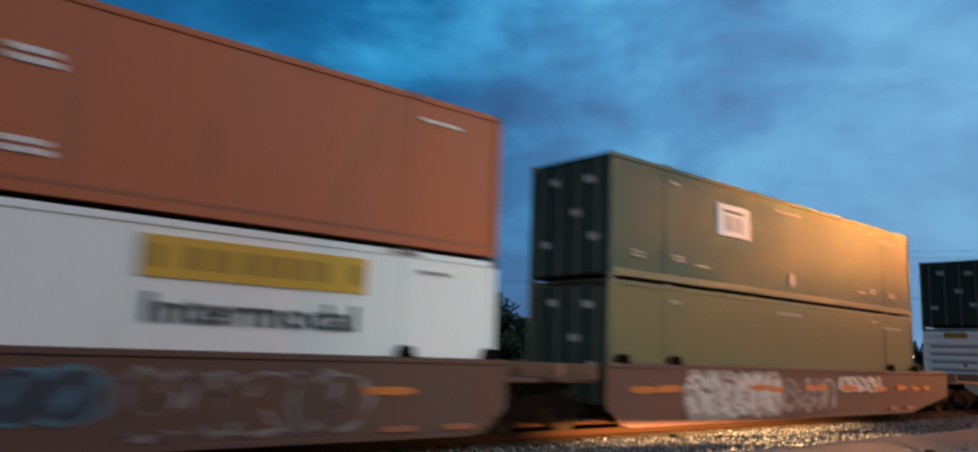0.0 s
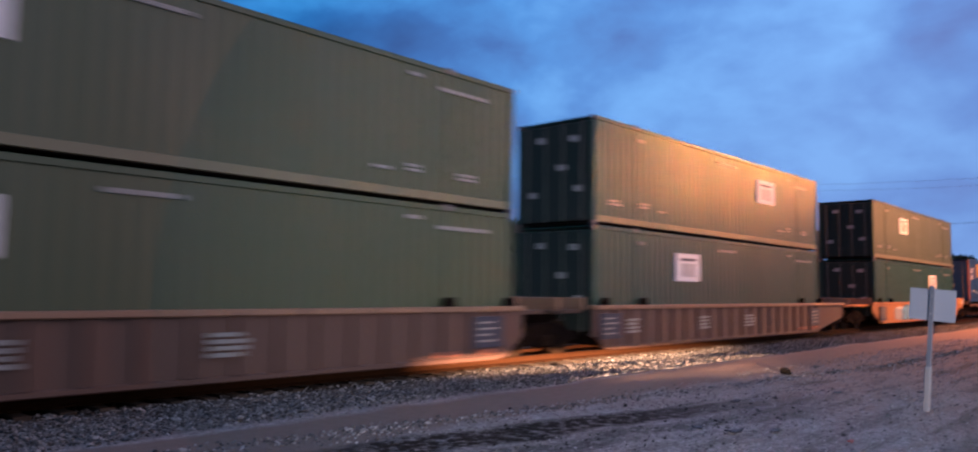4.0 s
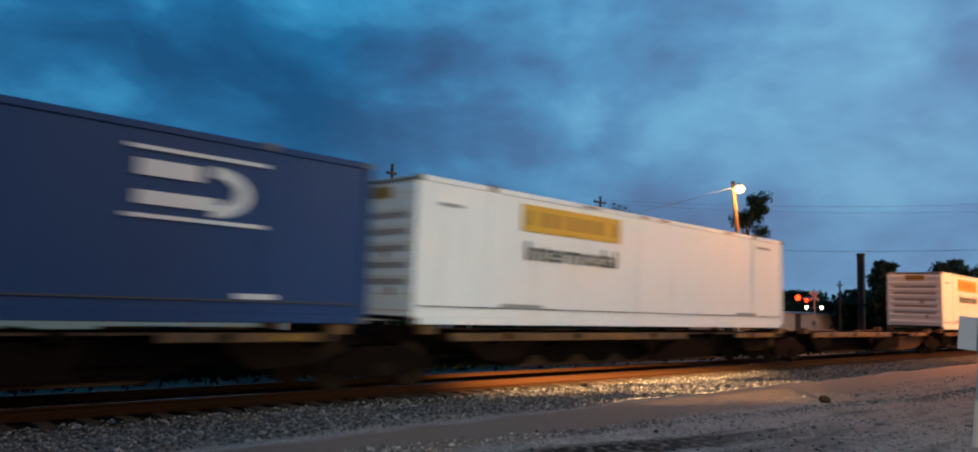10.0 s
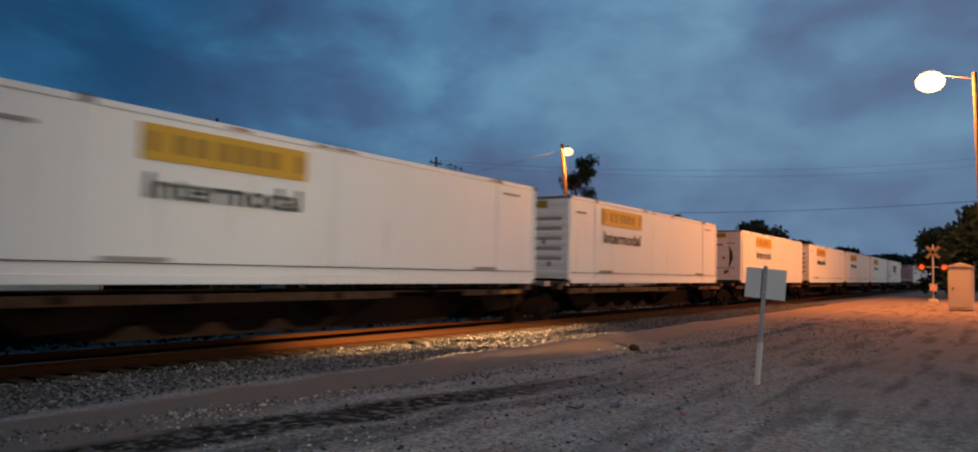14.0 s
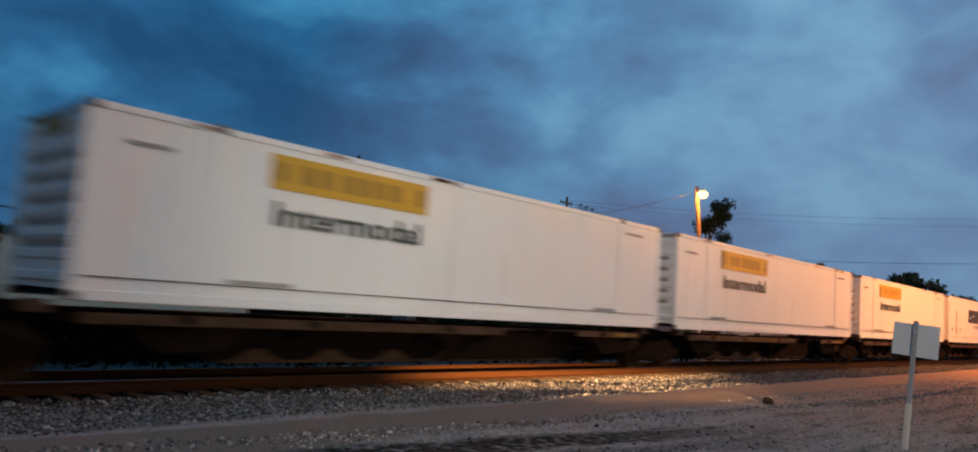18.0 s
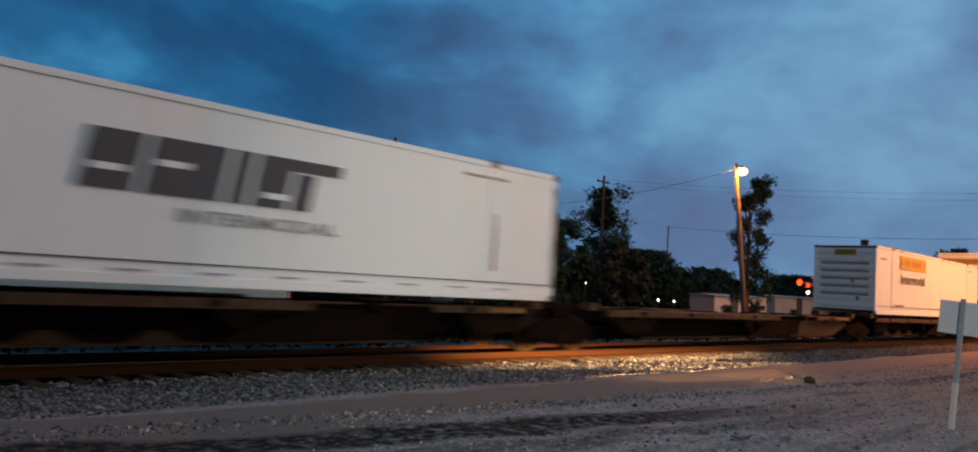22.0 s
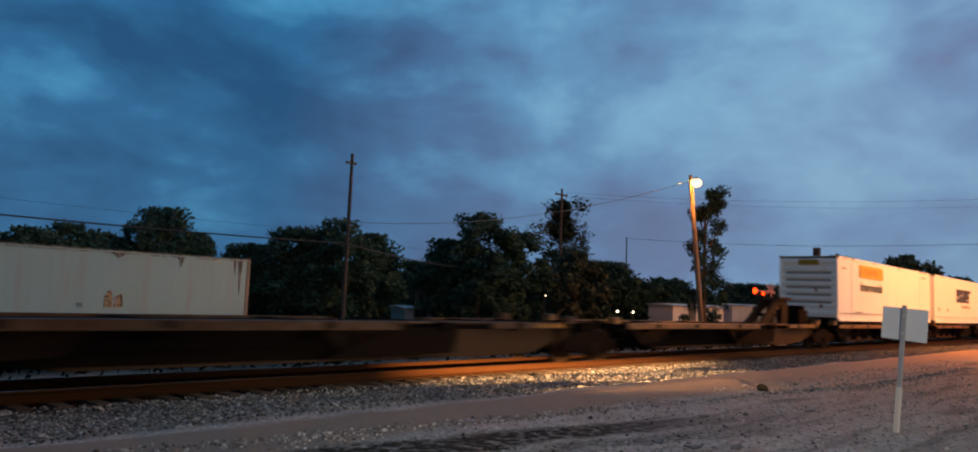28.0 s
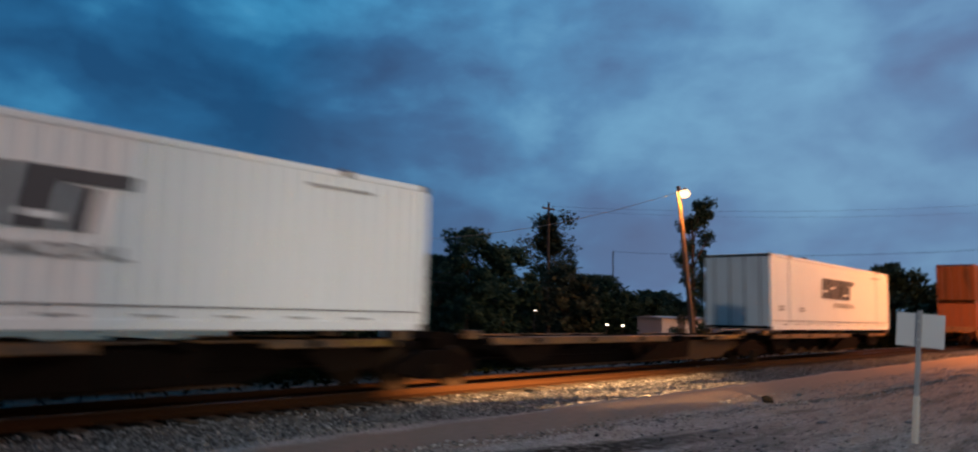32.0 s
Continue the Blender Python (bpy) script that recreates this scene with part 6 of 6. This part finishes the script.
# ---- trees ----
def tree(x, y, height, width, seed, slim=0.0, leaf=None, label="dark leafy tree behind the track", base=0.18, count=2600, leaf_size=0.20, bend=(0.0, 0.0)):
    rnd = random.Random(seed)
    ob = thing("tree", label, "tree", "trees behind the track", at=(x, y, 0.0))
    bm = bmesh.new()
    trunk_top = height * (0.8 if slim else 0.5)
    tube(bm, (0, 0, -0.2), (rnd.uniform(-0.2, 0.2), 0, trunk_top), 0.035 * height * (0.55 if slim else 0.8), 0.08, 9)
    limbs = []
    for i in range(9):
        h = height * rnd.uniform(0.22, 0.6 if not slim else 0.85)
        a = rnd.uniform(0, 6.28)
        r = width * 0.5 * rnd.uniform(0.45, 0.85) * (1 - 0.6 * h / height if slim else 1)
        end = (r * math.cos(a), r * math.sin(a), min(height * 0.95, h + height * rnd.uniform(0.1, 0.3)))
        tube(bm, (0, 0, h), end, 0.07, 0.025, 6)
        limbs.append(end)
    part("trunk", bm, BARK, ob)
    clumps = []
    for i in range(46):
        f = rnd.random()
        h = height * (base + (1 - base) * f)
        if slim:
            spread = width * 0.5 * (1.05 - f) ** slim * (0.6 + 0.4 * rnd.random())
        else:
            spread = width * 0.5 * math.sqrt(max(0.02, 1 - (2 * f - 0.85) ** 2 * 0.72))
        a, r = rnd.uniform(0, 6.28), spread * math.sqrt(rnd.random())
        taper = 1.4 - f if slim > 0.6 else 1.0
        clumps.append((r * math.cos(a) + bend[0] * f * f, r * math.sin(a) + bend[1] * f * f, h, width * rnd.uniform(0.08, 0.17) * taper))
    clumps += [(*e, width * 0.12) for e in limbs]
    vs, fs = [], []
    for i in range(count):
        cx, cy, cz, cr = clumps[rnd.randrange(len(clumps))]
        d = Vector((rnd.gauss(0, 1), rnd.gauss(0, 1), rnd.gauss(0, 0.8)))
        d = d.normalized() * cr * rnd.uniform(0.35, 1.25)
        c = Vector((cx, cy, min(cz + d.z, height * rnd.uniform(0.96, 1.03)) - d.z)) + d
        u = Vector((rnd.gauss(0, 1), rnd.gauss(0, 1), rnd.gauss(0, 1))).normalized()
        w = u.orthogonal().normalized()
        s = leaf_size * rnd.uniform(0.5, 1.3)
        b = len(vs)
        vs += [tuple(c + u * s), tuple(c + w * s * 0.5), tuple(c - u * s * 0.9), tuple(c - w * s * 0.5)]
        fs.append((b, b + 1, b + 2, b + 3))
    me = bpy.data.meshes.new("crown")
    me.from_pydata(vs, [], fs)
    part("crown", me, leaf or LEAF, ob)
    return ob


def build_trees():
    # heading from the camera, distance, height angle, width in degrees
    rows = [
        (25.3, 58, 5.2, 5.2), (27.5, 60, 3.6, 3.0), (31.5, 50, 3.1, 4.0), (34.6, 48, 4.3, 5.0), (37.4, 47, 5.3, 5.2), (39.8, 50, 4.2, 4.0),
        (43.0, 60, 2.4, 4.5), (45.6, 54, 4.1, 4.2), (47.6, 52, 6.1, 4.8), (50.2, 54, 4.8, 4.4), (56.6, 62, 2.9, 4.0), (58.4, 64, 1.9, 2.4), (60.3, 80, 1.6, 2.6),
        (72.4, 95, 3.8, 2.2), (76.1, 95, 3.75, 3.4), (78.6, 100, 2.4, 3.0), (67.0, 110, 1.6, 6.0), (71.0, 105, 1.8, 4.0),
        (89.8, 78, 4.7, 4.6), (87.6, 92, 3.2, 3.4), (93.5, 80, 4.6, 5.0), (81.5, 150, 1.9, 3.4), (84.2, 170, 1.5, 3.0),
    ]
    for i, (az, d, el, wide) in enumerate(rows):
        x, y = at(az, d)
        tree(x, y, rise(el, d), 2 * d * math.tan(radians(wide / 2)) * 1.15, 40 + i, base=0.10, count=11000 if d < 70 else 4600, leaf_size=0.0034 * d if d < 70 else 0.0042 * d)
    x, y = at(53.5, 66)
    tree(x, y, rise(7.4, 66), 8.2, 90, 0.9, NEEDLE, "tall dull green tree behind a utility pole", 0.08, 13000, 0.18)
    x, y = at(54.6, 56)
    tree(x, y, rise(3.6, 56), 4.5, 91, 0.0, NEEDLE, "dull green tree beside a utility pole", 0.1, 3200, 0.22)
    x, y = at(63.6, 62)
    tree(x, y, rise(8.4, 62), 4.0, 92, 0.32, LEAF, "slender leaning tree lit orange behind the street lamp", 0.03, 8600, 0.15, (0.22, -0.45))
    # far wood
    for i in range(16):
        az = -4 + 2.0 * i + random.Random(i).uniform(-0.5, 0.5)
        d = 88 + 6 * math.sin(i * 2.1)
        x, y = at(az, d)
        tree(x, y, rise(3.35 + 0.35 * math.sin(i * 1.7), d), 6.5, 120 + i, label="dark tree of a distant wood", base=0.05, count=3000, leaf_size=0.40)
    for i in range(22):
        az = 29 + 1.6 * i
        d = 86 + 5 * math.sin(i * 1.3)
        x, y = at(az, d)
        tree(x, y, rise(1.5 + 0.4 * math.sin(i * 2.3), d), 6.0, 160 + i, label="dark tree of a distant wood", base=0.03, count=2600, leaf_size=0.40)


build_trees()


def brush():
    """Low brush along the far side of the track, under-car shade in its colour."""
    rnd = random.Random(8)
    vs, fs = [], []
    for i in range(42000):
        x, y = -25 + 135 * rnd.random() ** 1.15, 15.3 + 2.6 * rnd.random()
        tall = 0.80 + 0.22 * noise.noise(Vector((x * 0.8, y * 0.8, 2.0)))
        z = lie(x, y) + tall * rnd.random() ** 0.9
        c = Vector((x, y, z))
        u = Vector((rnd.gauss(0, 1), rnd.gauss(0, 1), rnd.gauss(0, 1))).normalized()
        w = u.orthogonal().normalized()
        q = rnd.uniform(0.06, 0.14)
        b = len(vs)
        vs += [tuple(c + u * q), tuple(c + w * q * 0.5), tuple(c - u * q), tuple(c - w * q * 0.5)]
        fs.append((b, b + 1, b + 2, b + 3))
    me = bpy.data.meshes.new("brush")
    me.from_pydata(vs, [], fs)
    solid("brush", me, BRUSH, "low brush beyond the track, under-car shade in its near-black leaves", "brush", kind="stuff")


brush()


# ---- the crossing and what stands beyond it ----
def crossing_signal(x, y, label, white=False):
    ob = thing("crossing_signal", label, "crossing signal", "crossing signals", at=(x, y, 0.0))
    part("base", chamfered(bmesh.new(), -0.3, 0.3, -0.3, 0.3, -0.1, 0.25, 0.03), CABINET, ob)
    part("mast", tube(bmesh.new(), (0, 0, 0.2), (0, 0, 4.2), 0.065, sides=10), GALV, ob)
    for s in (-1, 1):
        bm = bmesh.new()
        bmesh.ops.create_cube(bm, size=1, matrix=Matrix.Translation((-0.09, 0, 3.65)) @ Matrix.Rotation(radians(45 * s), 4, "X") @ Matrix.Diagonal((0.02, 1.2, 0.22, 1)))
        part("crossbuck", bm, CABINET if white else CAST, ob)
    part("lamp_bar", tube(bmesh.new(), (0, -0.8, 2.55), (0, 0.8, 2.55), 0.03, sides=8), GALV, ob)
    for s in (-1, 1):
        hood = part("lamp_shield", tube(bmesh.new(), (-0.10, s * 0.72, 2.55), (-0.06, s * 0.72, 2.55), 0.30, sides=18), BLACK, ob)
        part("lens", tube(bmesh.new(), (-0.13, s * 0.72, 2.55), (-0.10, s * 0.72, 2.55), 0.14, sides=16), GLOW_WHITE if white else GLOW_RED, hood, "glowing flasher lens")
    part("gate_box", chamfered(bmesh.new(), -0.2, 0.25, -0.25, 0.25, 0.8, 1.35, 0.03), GALV, ob)
    part("gate_lamp", tube(bmesh.new(), (-0.28, 0, 1.05), (-0.2, 0, 1.05), 0.09, sides=12), BLACK if white else GLOW_RED, ob)
    return ob


crossing_signal(66.0, 3.7, "railway crossing signal with red flashers lit")
far_signal = crossing_signal(*at(67.95, 82), "crossing signal beyond the track, lamps lit", True)
part("flasher_arm", tube(bmesh.new(), (0, 0, 3.45), (-0.9, 1.2, 3.45), 0.05, sides=8), GALV, far_signal)
part("flasher", tube(bmesh.new(), (-1.0, 1.25, 3.45), (-0.9, 1.2, 3.45), 0.27, sides=20), GLOW_RED, far_signal, "bright red flasher")
part("flasher", tube(bmesh.new(), (-0.7, 0.55, 3.2), (-0.62, 0.5, 3.2), 0.16, sides=16), GLOW_RED, far_signal, "dim red flasher")


def signal_cabinet():
    ob = thing("signal_cabinet", "pale signal cabinet with a low roof beside the crossing", "cabinet", at=(49.6, 1.44, 0.0))
    part("body", chamfered(bmesh.new(), -0.9, 0.9, -0.58, 0.58, 0.05, 2.35, 0.02), CABINET, ob)
    part("roof", extruded(bmesh.new(), [(-0.66, 2.35), (0.66, 2.35), (0.0, 2.58)], 0, -1.0, 1.0), CABINET, ob)
    part("door", chamfered(bmesh.new(), -0.93, -0.90, -0.5, 0.5, 0.2, 2.2, 0.01), CABINET, ob)
    part("handle", box(bmesh.new(), -0.96, -0.93, 0.32, 0.38, 1.1, 1.25), BLACK, ob)


signal_cabinet()


def low_building(az, d, width, depth, height, label):
    x, y = at(az, d)
    ob = thing("shed", label, "building", at=(x, y, 0.0))
    ob.rotation_euler.z = radians(-12)
    part("wall", box(bmesh.new(), -width / 2, width / 2, 0, depth, 0, height), WALL, ob)
    part("roof", extruded(bmesh.new(), [(-0.3, height), (depth + 0.3, height), (depth / 2, height + 0.16)], 0, -width / 2 - 0.3, width / 2 + 0.3), WALL, ob)
    for q in range(int(width / 3)):
        part("seam", box(bmesh.new(), -width / 2 + 1.5 + 3 * q, -width / 2 + 1.6 + 3 * q, -0.03, 0.0, 0.0, height), WALL, ob)
    part("door", box(bmesh.new(), -width * 0.2, -width * 0.2 + 1.0, -0.05, 0.0, 0.0, 2.0), ROOFING, ob)


low_building(67.6, 100, 13.0, 5, 2.05, "long low pale shed beyond the crossing")
low_building(63.2, 78, 7.4, 3.0, 1.72, "long pale shed behind the lamp post")
low_building(43.4, 54, 2.2, 2.0, 0.80, "pale low roof seen between the trees")


def stack():
    x, y = at(70.8, 98)
    ob = thing("chimney", "dark square chimney stack among trees", "chimney", at=(x, y, 0.0))
    part("shaft", chamfered(bmesh.new(), -0.33, 0.33, -0.33, 0.33, 0, 8.75, 0.04), BRICK, ob)
    part("cap", chamfered(bmesh.new(), -0.37, 0.37, -0.37, 0.37, 8.75, 8.98, 0.04), BRICK, ob)


stack()


def far_lamp(az, el, d, size):
    x, y = at(az, d)
    ob = thing("yard_lamp", "small white lamp shining among dark trees", "lamp", "yard lamps", at=(x, y, 0.0))
    z = rise(el, d)
    part("post", tube(bmesh.new(), (0, 0, -0.1), (0, 0, z), 0.03, sides=8), BLACK, ob)
    bm = bmesh.new()
    bmesh.ops.create_uvsphere(bm, u_segments=10, v_segments=6, radius=size, matrix=Matrix.Translation((0, -0.05, z + 0.05)))
    part("globe", bm, GLOW_WHITE, ob)


for az, el, d, size in ((52.5, 0.35, 46, 0.03), (57.6, -0.55, 58, 0.065), (58.7, -0.58, 58, 0.065)):
    far_lamp(az, el, d, size)
bx, by = at(59.0, 75)
post = thing("billboard", "narrow pale sign board on a post among trees", "sign", at=(bx, by, 0))
part("post", box(bmesh.new(), -0.08, 0.08, -0.08, 0.08, 0, 2.6), GALV, post)
part("board", chamfered(bmesh.new(), -0.28, 0.28, -0.12, -0.06, 1.7, 3.1, 0.01), STICKER, post)

build_track()


# ---- what moves ----
def motions():
    for ob, x, y, z in MOVERS:
        walk(ob, [(0.0, pose(x, y, z)), (32.0, pose(x - SPEED * 32.0, y, z))])
    first = {}
    turn = -SPEED / 0.42 / FPS
    for w, dx in WHEELSETS:
        if dx not in first:
            walk(w, [(i / FPS, Matrix.LocRotScale((dx, 0, 0.42), Euler((0, turn * i, 0)), None)) for i in range(32 * FPS + 1)])
            first[dx] = w
        else:
            w.rotation_mode = "QUATERNION"
            w.animation_data_create()
            w.animation_data.action = first[dx].animation_data.action
            w.animation_data.action_slot = first[dx].animation_data.action_slot


motions()
